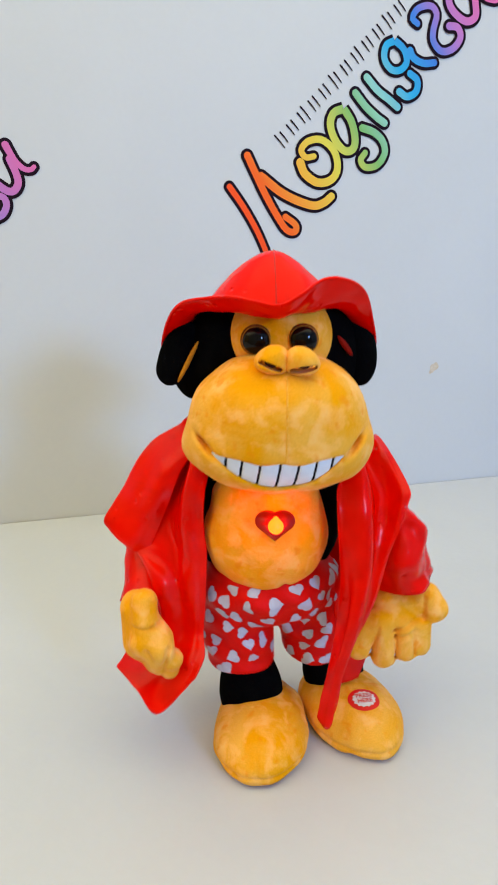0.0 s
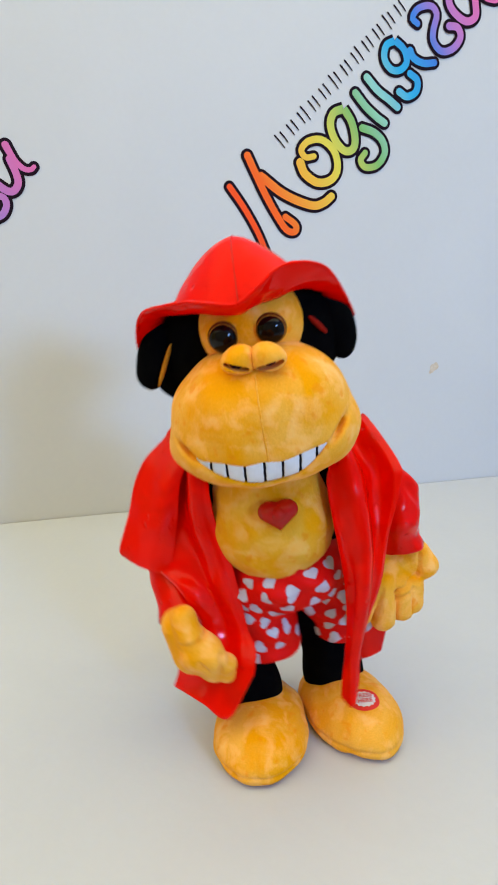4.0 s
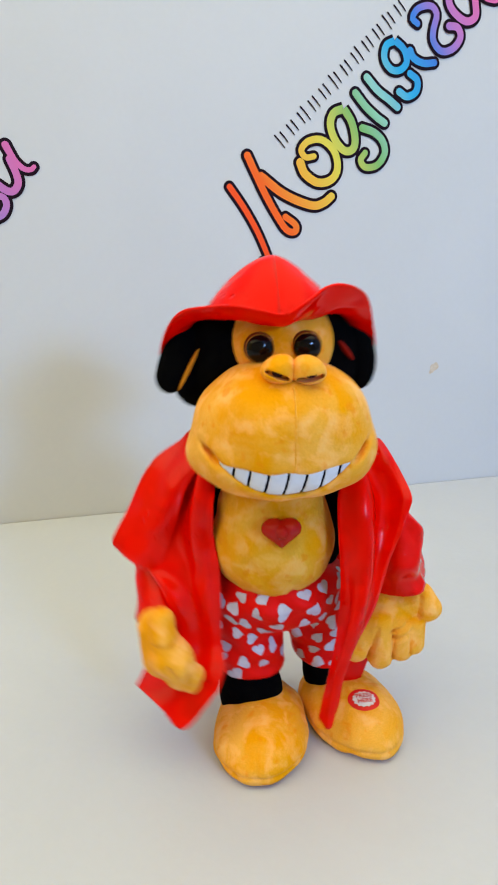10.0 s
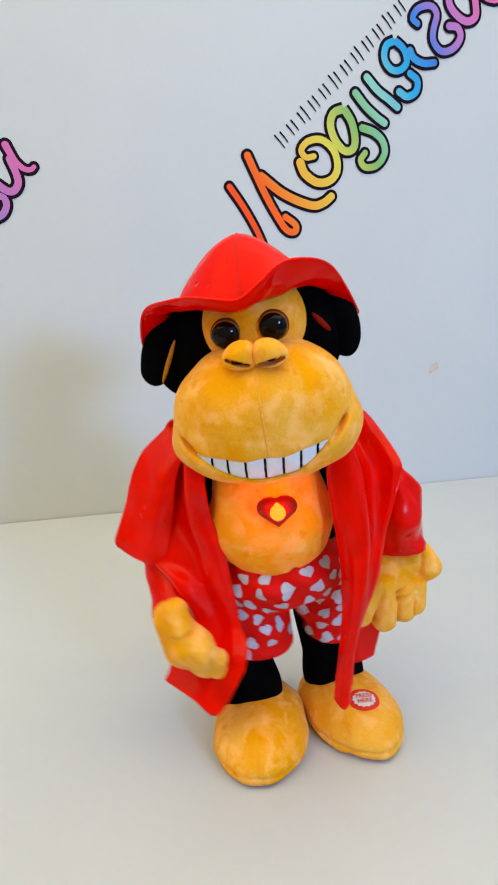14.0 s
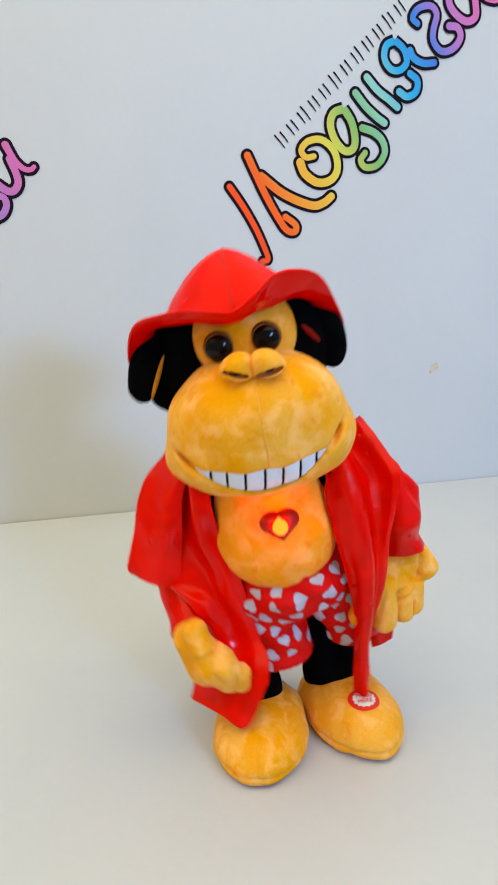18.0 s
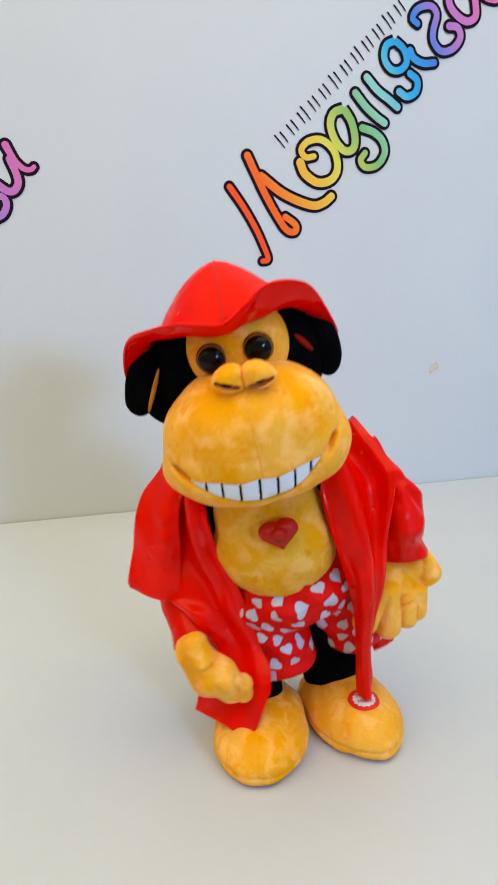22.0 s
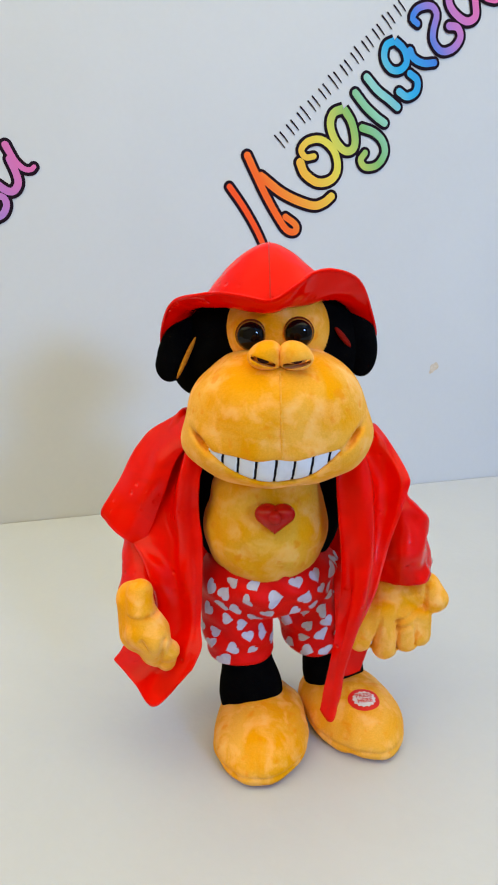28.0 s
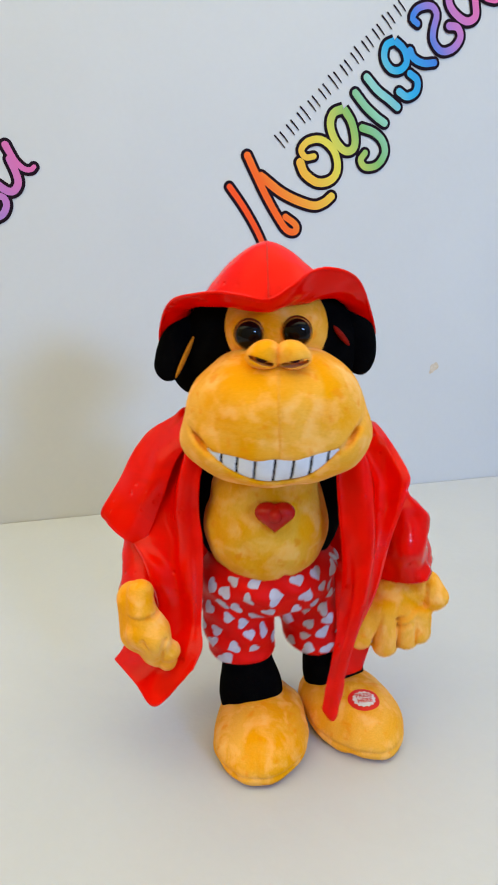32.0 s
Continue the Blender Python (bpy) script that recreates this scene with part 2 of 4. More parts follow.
def cap(X, Y, Z, a, b, ra, rb):
    """Distance to a tapered capsule."""
    a, b = np.array(a, float), np.array(b, float)
    d = b - a
    t = np.clip(((X - a[0]) * d[0] + (Y - a[1]) * d[1] + (Z - a[2]) * d[2]) / (d @ d), 0, 1)
    return np.sqrt((X - a[0] - t * d[0]) ** 2 + (Y - a[1] - t * d[1]) ** 2 + (Z - a[2] - t * d[2]) ** 2) - (ra + (rb - ra) * t)


def sheet(ctrl, nu, nv, thick, ripple=0.0, freq=60.0, seed=0, folds=0.0, depth=0.0):
    """A cloth panel with thickness: a smooth surface through a small net of corners, with wrinkles along its normal."""
    c = np.array(ctrl, float)

    def spline(c, n):
        k = len(c)
        t = np.linspace(0, k - 1, n)
        i = np.clip(t.astype(int), 0, k - 2)
        f = (t - i).reshape(-1, *([1] * (c.ndim - 1)))
        p = np.concatenate([[2 * c[0] - c[1]], c, [2 * c[-1] - c[-2]]])
        a, b, d, e = p[i], p[i + 1], p[i + 2], p[i + 3]
        return 0.5 * (2 * b + (d - a) * f + (2 * a - 5 * b + 4 * d - e) * f ** 2 + (3 * b - a - 3 * d + e) * f ** 3)

    s = spline(c, nv)
    s = np.swapaxes(spline(np.swapaxes(s, 0, 1), nu), 0, 1)
    du, dv = np.gradient(s, axis=1), np.gradient(s, axis=0)
    nrm = np.cross(du, dv)
    nrm /= np.linalg.norm(nrm, axis=2, keepdims=True) + 1e-9
    if folds:
        U, V = np.meshgrid(np.linspace(0, 1, nu), np.linspace(0, 1, nv))
        wave = np.sin(2 * math.pi * folds * U + 1.4 * np.sin(4 * V + seed) + seed) * np.sin(math.pi * np.clip(U * 1.1, 0, 1)) ** 0.5 * (1.0 - 0.85 * V ** 2)
        s = s + nrm * (depth * wave)[..., None]
    if ripple:
        w = np.array([[noise.noise(Vector((p[0] * freq * 1.6, p[1] * freq + seed, p[2] * freq * 0.5))) for p in row] for row in s])
        w2 = np.array([[noise.noise(Vector((p[0] * 150 + seed, p[1] * 110, p[2] * 70))) for p in row] for row in s])
        s = s + nrm * (ripple * w + 0.0004 * w2)[..., None]
    f, b = s + nrm * thick / 2, s - nrm * thick / 2
    verts = np.concatenate([f.reshape(-1, 3), b.reshape(-1, 3)])
    m = nu * nv
    faces = []
    for j in range(nv - 1):
        for i in range(nu - 1):
            q = (j * nu + i, j * nu + i + 1, (j + 1) * nu + i + 1, (j + 1) * nu + i)
            faces += [q, tuple(m + k for k in q[::-1])]
    rim = [i for i in range(nu)] + [j * nu + nu - 1 for j in range(1, nv)] + [(nv - 1) * nu + i for i in range(nu - 2, -1, -1)] + [j * nu for j in range(nv - 2, 0, -1)]
    for k in range(len(rim)):
        p, q = rim[k], rim[(k + 1) % len(rim)]
        faces.append((q, p, m + p, m + q))
    return verts, faces


def tube(points, radii, n=20, squash=1.0, ends=True, crumple=0.0):
    """A bent round tube through a few points."""
    P = np.array(points, float)
    verts, faces = [], []
    for k, p in enumerate(P):
        d = Vector(P[min(k + 1, len(P) - 1)] - P[max(k - 1, 0)]).normalized()
        u = d.cross(Vector((0, 1, 0.01))).normalized()
        w = u.cross(d)
        for i in range(n):
            t = 2 * math.pi * i / n
            q = Vector(p) + (u * math.cos(t) + w * math.sin(t) * squash) * radii[k]
            if crumple:
                q += (q - Vector(p)).normalized() * crumple * (noise.noise(q * 34) + 0.3 * noise.noise(q * 80))
            verts.append(q)
    for k in range(len(P) - 1):
        for i in range(n):
            j = (i + 1) % n
            faces.append((k * n + i, k * n + j, (k + 1) * n + j, (k + 1) * n + i))
    if ends:
        faces += [tuple(range(n))[::-1], tuple((len(P) - 1) * n + i for i in range(n))]
    return verts, faces


def bend(points, n):
    """n points along a smooth curve through the given ones."""
    c = np.array(points, float)
    t = np.linspace(0, len(c) - 1, n)
    i = np.clip(t.astype(int), 0, len(c) - 2)
    f = (t - i)[:, None]
    p = np.concatenate([[2 * c[0] - c[1]], c, [2 * c[-1] - c[-2]]])
    a, b, d, e = p[i], p[i + 1], p[i + 2], p[i + 3]
    return 0.5 * (2 * b + (d - a) * f + (2 * a - 5 * b + 4 * d - e) * f ** 2 + (3 * b - a - 3 * d + e) * f ** 3)


# ---- the room: table, printed wall, plain walls that close it ----
WALL_YAW = 0.2764
WALL_AT = Vector((-0.3897, 0.4712, 0))
ALONG = Vector((math.cos(WALL_YAW), math.sin(WALL_YAW), 0))
OUT = Vector((math.sin(WALL_YAW), -math.cos(WALL_YAW), 0))


def on_wall(s, z, off=0.0):
    return WALL_AT + ALONG * s + Vector((0, 0, z)) + OUT * off


def wall_block(s0, s1, z0, z1, d0, d1):
    v = [on_wall(s, z, -d) for s in (s0, s1) for z in (z0, z1) for d in (d0, d1)]
    f = [(0, 1, 3, 2), (4, 6, 7, 5), (0, 4, 5, 1), (2, 3, 7, 6), (0, 2, 6, 4), (1, 5, 7, 3)]
    return v, f


tagged(part("wall_north", *wall_block(-2.2, 3.2, -0.75, 1.85, 0.0, 0.1), WALLM, smooth=False), "white painted wall printed with rainbow signs", "wall", kind="structure")
corners = [on_wall(-1.6, 0, 0.002), on_wall(2.0, 0, 0.002), on_wall(2.0, 0, 1.25), on_wall(-1.6, 0, 1.25)]
tv = [c + Vector((0, 0, dz)) for dz in (0.0, -0.03) for c in corners]
tf = [(3, 2, 1, 0), (4, 5, 6, 7), (0, 1, 5, 4), (1, 2, 6, 5), (2, 3, 7, 6), (3, 0, 4, 7)]
table = empty("table", on_wall(0.4, -0.75, 0.6))
tagged(table, "white laminate table standing against the printed wall", "table")
part("tabletop", tv, tf, TABLEM, table, smooth=False)
for s, d in ((-1.5, 0.1), (1.9, 0.1), (-1.5, 1.15), (1.9, 1.15)):
    c = on_wall(s, 0, d)
    part("leg", *box(c.x - 0.025, c.x + 0.025, c.y - 0.025, c.y + 0.025, -0.75, -0.03), TABLEM, table, smooth=False)
tagged(part("floor", *box(-3.0, 3.2, -3.2, 1.9, -0.85, -0.75, 0), FLOORM, smooth=False), "plain brown room floor", "floor", kind="structure")
tagged(part("ceiling", *box(-3.0, 3.2, -3.2, 1.9, 1.85, 1.95, 0), ROOM, smooth=False), "plain white ceiling", "ceiling", kind="structure")
# out of view; its yellow is added to warm the table's left side
tagged(part("wall_west", *box(-3.0, -2.6, -3.2, 1.9, -0.75, 1.85, 0), WARM_BOUNCE, smooth=False), "unseen wall coloured yellow to bounce warm light", "wall", kind="structure")
tagged(part("wall_east", *box(2.8, 3.2, -3.2, 1.9, -0.75, 1.85, 0), ROOM, smooth=False), "plain painted wall", "wall", kind="structure")
# the wall behind the camera, with its window opening
wx0, wx1, wz0, wz1 = WINDOW[0] - 0.5, WINDOW[0] + 0.5, WINDOW[2] - 0.6, WINDOW[2] + 0.6
sv, sf = [], []
for b in ((-2.6, wx0, -0.75, 1.85), (wx1, 2.8, -0.75, 1.85), (wx0, wx1, -0.75, wz0), (wx0, wx1, wz1, 1.85)):
    v, f = box(b[0], b[1], -2.8, -2.62, b[2], b[3], 0)
    sf += [[k + len(sv) for k in q] for q in f]
    sv += v
tagged(part("wall_south", sv, sf, ROOM, smooth=False), "plain painted wall with a window opening", "wall", kind="structure")


# ---- printed signs on the wall, as plain strokes ----
def ribbon(path, w, off, n=40, grow=0.0):
    """A flat printed stroke with round ends on the wall; w is its half width, at the start and at the end."""
    p = bend(path, n)
    d = np.gradient(p, axis=0)
    d /= np.linalg.norm(d, axis=1, keepdims=True) + 1e-9
    ww = np.linspace(*w, n) + grow
    q = np.stack([-d[:, 1], d[:, 0]], 1) * ww[:, None]
    lift = np.linspace(off, off + 0.0004, n)
    verts = [on_wall(x, z, o) for (x, z), o in zip(np.concatenate([p + q, p - q]), np.concatenate([lift, lift]))]
    faces = [(i, n + i, n + i + 1, i + 1) for i in range(n - 1)]
    for e, s in (() if np.hypot(*(p[0] - p[-1])) < w[0] else ((0, 1), (n - 1, -1))):
        a = math.atan2(q[e][1], q[e][0])
        arc = [p[e] + ww[e] * np.array((math.cos(a + s * t), math.sin(a + s * t))) for t in np.linspace(0, math.pi, 11)]
        k = len(verts)
        verts += [on_wall(x, z, lift[e]) for x, z in arc]
        faces.append(tuple(range(k, k + 11)) if s > 0 else tuple(range(k, k + 11))[::-1])
    return verts, faces


def printed_sign(strokes, start, slope, ink, label):
    thing = new("printed_sign")
    at = on_wall(*start, 0.0)
    thing.location = at
    ORIGIN[thing.name] = at
    tagged(thing, label, "sign")
    turn = (Matrix.Rotation(WALL_YAW, 3, "Z") @ Matrix.Rotation(-slope, 3, "Y")).to_4x4()
    for k, (path, w) in enumerate(strokes):
        edge = part("outline", *ribbon(path, w, 0.0006 + 0.00003 * k, grow=0.0046), INK, thing, smooth=False)
        fill = part("colour_stroke", *ribbon(path, w, 0.0016 + 0.00003 * k), ink, edge, smooth=False)
        fill.data.transform(turn.inverted())
        fill.matrix_basis = turn
    return thing


sign = printed_sign([
    ([(0.374, 0.506), (0.396, 0.477), (0.415, 0.447), (0.429, 0.419), (0.436, 0.400), (0.427, 0.397)], (0.0046, 0.0040)),
    ([(0.464, 0.464), (0.481, 0.452), (0.480, 0.442), (0.467, 0.444), (0.453, 0.461), (0.432, 0.494), (0.415, 0.526), (0.402, 0.551)], (0.0050, 0.0056)),
    ([(0.424, 0.522), (0.462, 0.497), (0.506, 0.482), (0.527, 0.486), (0.540, 0.496)], (0.0066, 0.0060)),
    ([(0.487, 0.544), (0.495, 0.528), (0.516, 0.516), (0.538, 0.520), (0.549, 0.537), (0.543, 0.562), (0.522, 0.578), (0.499, 0.575), (0.488, 0.562), (0.496, 0.552), (0.509, 0.554)], (0.0068, 0.0044)),
    ([(0.556, 0.624), (0.540, 0.617), (0.535, 0.600), (0.544, 0.578), (0.560, 0.564), (0.574, 0.567), (0.577, 0.582), (0.570, 0.606), (0.556, 0.624)], (0.0060, 0.0060)),
    ([(0.589, 0.598), (0.608, 0.593), (0.624, 0.581), (0.629, 0.563), (0.617, 0.545), (0.597, 0.541), (0.588, 0.551), (0.595, 0.562)], (0.0058, 0.0048)),
    ([(0.575, 0.647), (0.593, 0.629), (0.612, 0.615), (0.626, 0.607)], (0.0056, 0.0056)),
    ([(0.593, 0.670), (0.612, 0.653), (0.632, 0.641), (0.647, 0.631)], (0.0056, 0.0056)),
    ([(0.637, 0.724), (0.623, 0.716), (0.621, 0.698), (0.633, 0.684), (0.649, 0.684), (0.659, 0.696), (0.653, 0.713), (0.637, 0.724)], (0.0052, 0.0052)),
    ([(0.664, 0.712), (0.671, 0.702), (0.688, 0.696), (0.707, 0.698)], (0.0056, 0.0050)),
    ([(0.666, 0.680), (0.679, 0.671), (0.678, 0.655), (0.663, 0.647), (0.649, 0.653)], (0.0052, 0.0056)),
    ([(0.674, 0.750), (0.665, 0.757), (0.674, 0.771), (0.695, 0.776), (0.706, 0.765), (0.702, 0.745), (0.703, 0.728), (0.718, 0.715), (0.738, 0.720), (0.750, 0.736), (0.744, 0.750), (0.729, 0.751)], (0.0046, 0.0056)),
    ([(0.724, 0.800), (0.727, 0.781), (0.741, 0.767), (0.760, 0.760), (0.774, 0.768), (0.772, 0.787), (0.765, 0.808)], (0.0056, 0.0056)),
    ([(0.776, 0.812), (0.786, 0.798), (0.806, 0.794), (0.819, 0.800)], (0.0050, 0.0050)),
], (0.369, 0.507), 0.602, rainbow("rainbow_ink", 0.50), "rainbow swirls with black outlines printed slantwise on the white wall")
printed_sign([
    ([(0.056, 0.552), (0.061, 0.542), (0.068, 0.5305), (0.078, 0.522), (0.087, 0.521), (0.092, 0.525)], (0.0050, 0.0030)),
    ([(0.060, 0.534), (0.067, 0.516), (0.069, 0.503), (0.063, 0.493), (0.054, 0.492), (0.042, 0.4995)], (0.0048, 0.0052)),
    ([(0.038, 0.486), (0.048, 0.483), (0.051, 0.4735), (0.046, 0.462), (0.037, 0.456)], (0.0046, 0.0046)),
], (-0.394, 0.198), 0.602, rainbow("violet_ink", 0.59), "pink and violet end of a rainbow print on the white wall")
lines = new("printed_line")
lines.location = on_wall(0.45, 0.6)
ORIGIN[lines.name] = lines.location.copy()
tagged(lines, "row of small thin black printed bars on the wall", "sign")
for i in range(24):
    u = (i + 0.5 * (i % 2 == 0) * 0.4) / 23
    cx, cz = 0.4520 + 0.195 * u, 0.5700 + 0.2015 * u
    k = 0.0072 if i % 5 else 0.0092
    part("bar", *ribbon([(cx - 0.9 * k, cz + k), (cx + 0.05 * k, cz + 0.1 * k), (cx + 0.85 * k, cz - 0.8 * k)], (0.0014, 0.0008), 0.0008, 8), INK, lines, smooth=False)
curl = tagged(part("printed_curl", *ribbon([(0.640, 0.068), (0.624, 0.063), (0.609, 0.048)], (0.007, 0.007), 0.0008), INK, smooth=False), "black end of another print on the wall", "sign")
sx, sz = (0.744, 0.214)
spot = [(sx + 0.008 * math.cos(t) * (1 + 0.25 * math.sin(3 * t + 1)) + 0.003 * math.sin(t), sz + 0.0095 * math.sin(t) * (1 + 0.2 * math.sin(2 * t))) for t in np.linspace(0, 2 * math.pi, 22)[:-1]]
tagged(part("wall_spot", [on_wall(x, z, 0.0006) for x, z in spot], [tuple(range(21))], STAINM, smooth=False), "small beige torn spot on the white wall", "spot")


# ---- the plush ape ----
toy = empty("plush_ape", (0.05, 0.0, 0.0))
tagged(toy, "tan and black dancing plush ape in red vinyl raincoat and hat", "plush toy")
SWAYS = {
    "head": ((0.02, 0, 0.25), [
        (0.0433, -0.09328, 0.01091, -0.00544, -0.0007, 0.00309),
        (0.00369, -0.04389, 0.03829, -0.00562, -0.00132, -0.00846),
        (-0.04043, 0.09272, 0.0334, 0.00317, 0.0002, -0.00588),
        (-0.00525, -0.0139, 0.02015, -0.00409, -0.00046, -0.00279),
        (0.00567, 0.02059, 0.012, -4e-05, -0.00019, 0.00137),
        (-0.00309, -0.01779, -0.02327, -1e-05, 0.00057, -0.00019),
        (0.00417, 0.01391, 0.02148, -0.00102, -1e-05, 0.00057),
        (0.00708, -0.00974, -0.02736, 0.00052, 0.00034, 0.00014),
        (-0.00497, 0.01173, 0.03628, -0.00311, -0.00027, 3e-05),
        (0.00527, -0.00962, -0.03, 0.00203, 0.0003, 0.00017),
        (-0.00266, 0.00013, -0.01123, -0.0002, -0.00036, -0.0002),
        (-0.00279, -0.00324, -0.0006, 0.00077, 0.00023, -3e-05),
        (0.00191, -0.00627, -0.01058, 0.00068, 0.00028, -8e-05),
        (0.00052, -0.00139, -0.00119, 0.00022, 0.00013, -8e-05),
        (0.00199, -0.00604, -0.015, 0.00119, 0.0001, 0.00019),
    ]),
    "torso": ((0.018, 0, 0.13), [
        (0.02605, -0.09245, 0.007, 0.0084, 0.00097, 0.00395),
        (0.00031, -0.08533, 0.00506, 0.00839, -8e-05, -0.00868),
        (-0.01943, 0.08322, -0.00804, -0.00638, -0.00073, -0.00678),
        (0.00097, -0.02188, -0.00066, 0.00116, 3e-05, -0.00174),
        (-0.00225, 0.02775, -0.00374, -0.00146, -6e-05, 0.00067),
        (-0.00355, 0.0035, -0.00212, -0.00129, -0.00012, -0.00046),
        (0.0015, 0.01247, -0.00125, -0.00072, 7e-05, 0.00013),
        (-0.00478, -0.00346, -0.0013, -0.00012, -0.00016, 0.00033),
        (0.00022, -0.00428, 0.00054, -0.00013, 0, -1e-05),
        (-6e-05, 0.00036, -0.00036, 1e-05, 0, 0),
        (5e-05, -0.00042, 0.00043, -1e-05, -1e-05, 0),
        (-4e-05, 4e-05, -5e-05, 0, -0, 0),
        (-3e-05, -0.00014, 0.00015, -0, -0, -0),
        (-1e-05, -1e-05, -0, 0, -0, 0),
        (0, -4e-05, 4e-05, -0, 0, -0),
    ]),
    "left_side": ((-0.05, 0.01, 0.25), [
        (0.02303, -0.1666, 0.04893, -0.0051, -0.00082, -0.00897),
        (0.02251, -0.12, 0.05337, -0.00193, 0.00094, -0.02101),
        (-0.0139, 0.139, -0.03946, 0.0043, 0.00122, 0.00303),
        (0.00216, -0.02418, -0.00287, -0.00277, 0.00125, -0.00503),
        (-0.00073, 0.02625, 0.00504, 0.00036, -0.00123, 0.00253),
        (-0.00195, -0.01649, -0.01054, -0.00263, 0.00131, -0.00078),
        (-0.00023, 0.00825, 0.00587, 1e-05, -4e-05, 0.00102),
        (0.00259, 0.00273, -0.00389, -0.00038, -0.00025, -3e-05),
        (0.00529, 0.00231, 0.00941, -0.00018, 0.00011, -5e-05),
        (-0.00455, 0.00079, -0.00319, -0.00019, 0.00061, 3e-05),
        (-0.00482, -0.00048, -0.0062, -0.00034, 0.00027, -0.00015),
        (0.00396, -0.00158, -0.00205, 0.00014, -6e-05, 0.00012),
        (-0.00202, -0.00476, -0.00152, 0.00012, -0.00041, -2e-05),
        (-0.00387, -0.0012, -0.00294, -5e-05, -2e-05, 0.00028),
        (0.0008, -0.00019, -0.00026, -3e-05, 0.00023, -0.00013),
    ]),
    "right_arm": ((0.1, 0.01, 0.25), [
        (-0.00576, 0.0218, 0.2109, -0.00028, 0.00092, 0.01528),
        (-0.00715, 0.00383, 0.1154, -0.00224, 0.001, -0.00167),
        (0.00501, -0.0025, -0.1476, 0.00212, -0.00081, -0.01712),
        (-0.00295, 0.01162, 0.0321, 0.00281, 9e-05, 0.00027),
        (0.00802, 0.00536, 0.01019, -1e-05, -9e-05, -0.0016),
        (-0.00207, -0.00946, -0.0105, -0.00062, -0.00063, 0.00115),
        (0.0005, 0.00235, 0.00343, -0.00068, -0.00017, -0.00079),
        (-3e-05, 0.00095, -0.00922, 0.00044, 1e-05, 0.00038),
        (-0.00164, -0.00028, 0.00216, -0.00012, -0.00019, 0.00058),
        (-0.00127, -6e-05, 0.0085, -0.00057, 0.00021, 9e-05),
        (0.00013, -0.00065, 0.00517, -0.00039, 0.00018, -0.0003),
        (-0.00012, 0.00106, -0.00747, 0.00055, -0.00012, 0.00026),
        (0, -0.00079, -0.00128, 1e-05, -0.00019, 0.00018),
        (0.00058, 0.0006, -0.00066, 8e-05, 6e-05, -0.00013),
        (-0.00022, -0.00035, 0.00193, -9e-05, -0.00012, 9e-05),
    ]),
    "right_panel": ((0.1, 0.01, 0.25), [
        (0.03568, -0.09917, -0.01052, -0.00727, 0.00036, 0.01085),
        (0.06105, -0.07152, -0.03099, -0.00286, 0.00059, -0.00583),
        (-0.0357, 0.09304, 0.00665, 0.00724, -0.00034, -0.01081),
        (-0.00537, -0.02655, 0.00965, -0.00272, -5e-05, 0.00296),
        (-0.03503, 0.03272, 0.00654, 0.00121, -0.00026, 0.00142),
        (-0.02301, -0.00282, 0.01115, -0.00257, -0.00016, 0.00215),
        (-0.00978, 0.01754, -0.00235, 0.00151, -8e-05, -0.00142),
        (-0.01549, 0.00137, 0.00607, -6e-05, -0.00012, -0.00024),
        (0.01273, -0.00692, -0.00808, 0.00015, 0.00014, 0.00019),
        (0.0003, -0.00023, -0.00125, 3e-05, 2e-05, 0),
        (-0.00022, 0.00077, 0.00234, -5e-05, -6e-05, -0),
        (-0.00054, 0.00027, 1e-05, -0, -2e-05, -1e-05),
        (-0.00016, 9e-05, 0.00076, -2e-05, -1e-05, 0),
        (-0.00027, 0.0001, 0.00013, -0, -1e-05, -0),
        (0.00013, -9e-05, 0.00011, -0, 1e-05, 0),
    ]),
}
PIVOT = {k: Vector(v[0]) for k, v in SWAYS.items()}


def shoe(name, c, turn, label):
    """A plump plush shoe with a flat sole, a sole seam and a toe seam."""
    def f(X, Y, Z):
        t = radians(turn)
        x = (X - c[0]) * math.cos(t) + (Y - c[1]) * math.sin(t)
        y = -(X - c[0]) * math.sin(t) + (Y - c[1]) * math.cos(t)
        wide = 1 + 1.2 * np.clip(-y, -0.05, 0.04)
        d = ell(x / wide, y, Z, (0, -0.006, 0.0095), (0.0400, 0.060, 0.0315))
        d = smin(d, ell(x, y, Z, (0, 0.022, 0.011), (0.034, 0.036, 0.0195)), 0.012)
        d = smax(d, -Z, 0.010)
        d = d + 0.0018 * np.exp(-((Z - 0.0105) / 0.0013) ** 2)
        d = d + 0.0013 * np.exp(-(x / 0.0014) ** 2) * (y < 0) * np.clip((0.036 - Z) / 0.006, 0, 1) * np.clip((Z - 0.010) / 0.004, 0, 1)
        return d + lumps(X, Y, Z, 0.0009)
    v, fc = nets(f, (c[0] - 0.065, c[1] - 0.075, -0.004), (c[0] + 0.065, c[1] + 0.07, 0.062), 0.0016)
    return part(name, v, fc, TAN, toy, label)


shoe("shoe", (0.0103, -0.0212), -4, "")
right_shoe = shoe("shoe", (0.0888, 0.0055), 21, "tan plush shoe with a red press sticker")


def leg(c, top):
    f = lambda X, Y, Z: smin(cap(X, Y, Z, (c[0], c[1], 0.03), top, 0.0225, 0.021), cap(X, Y, Z, (c[0], c[1], 0.034), (c[0], c[1], 0.036), 0.0268, 0.0262), 0.012)
    v, fc = nets(f, (c[0] - 0.05, c[1] - 0.05, 0.0), (c[0] + 0.06, c[1] + 0.06, 0.14), 0.002)
    return part("leg", v, fc, BLACK, toy, "black plush leg")


leg((0.0020, -0.004), (-0.006, 0.004, 0.10))
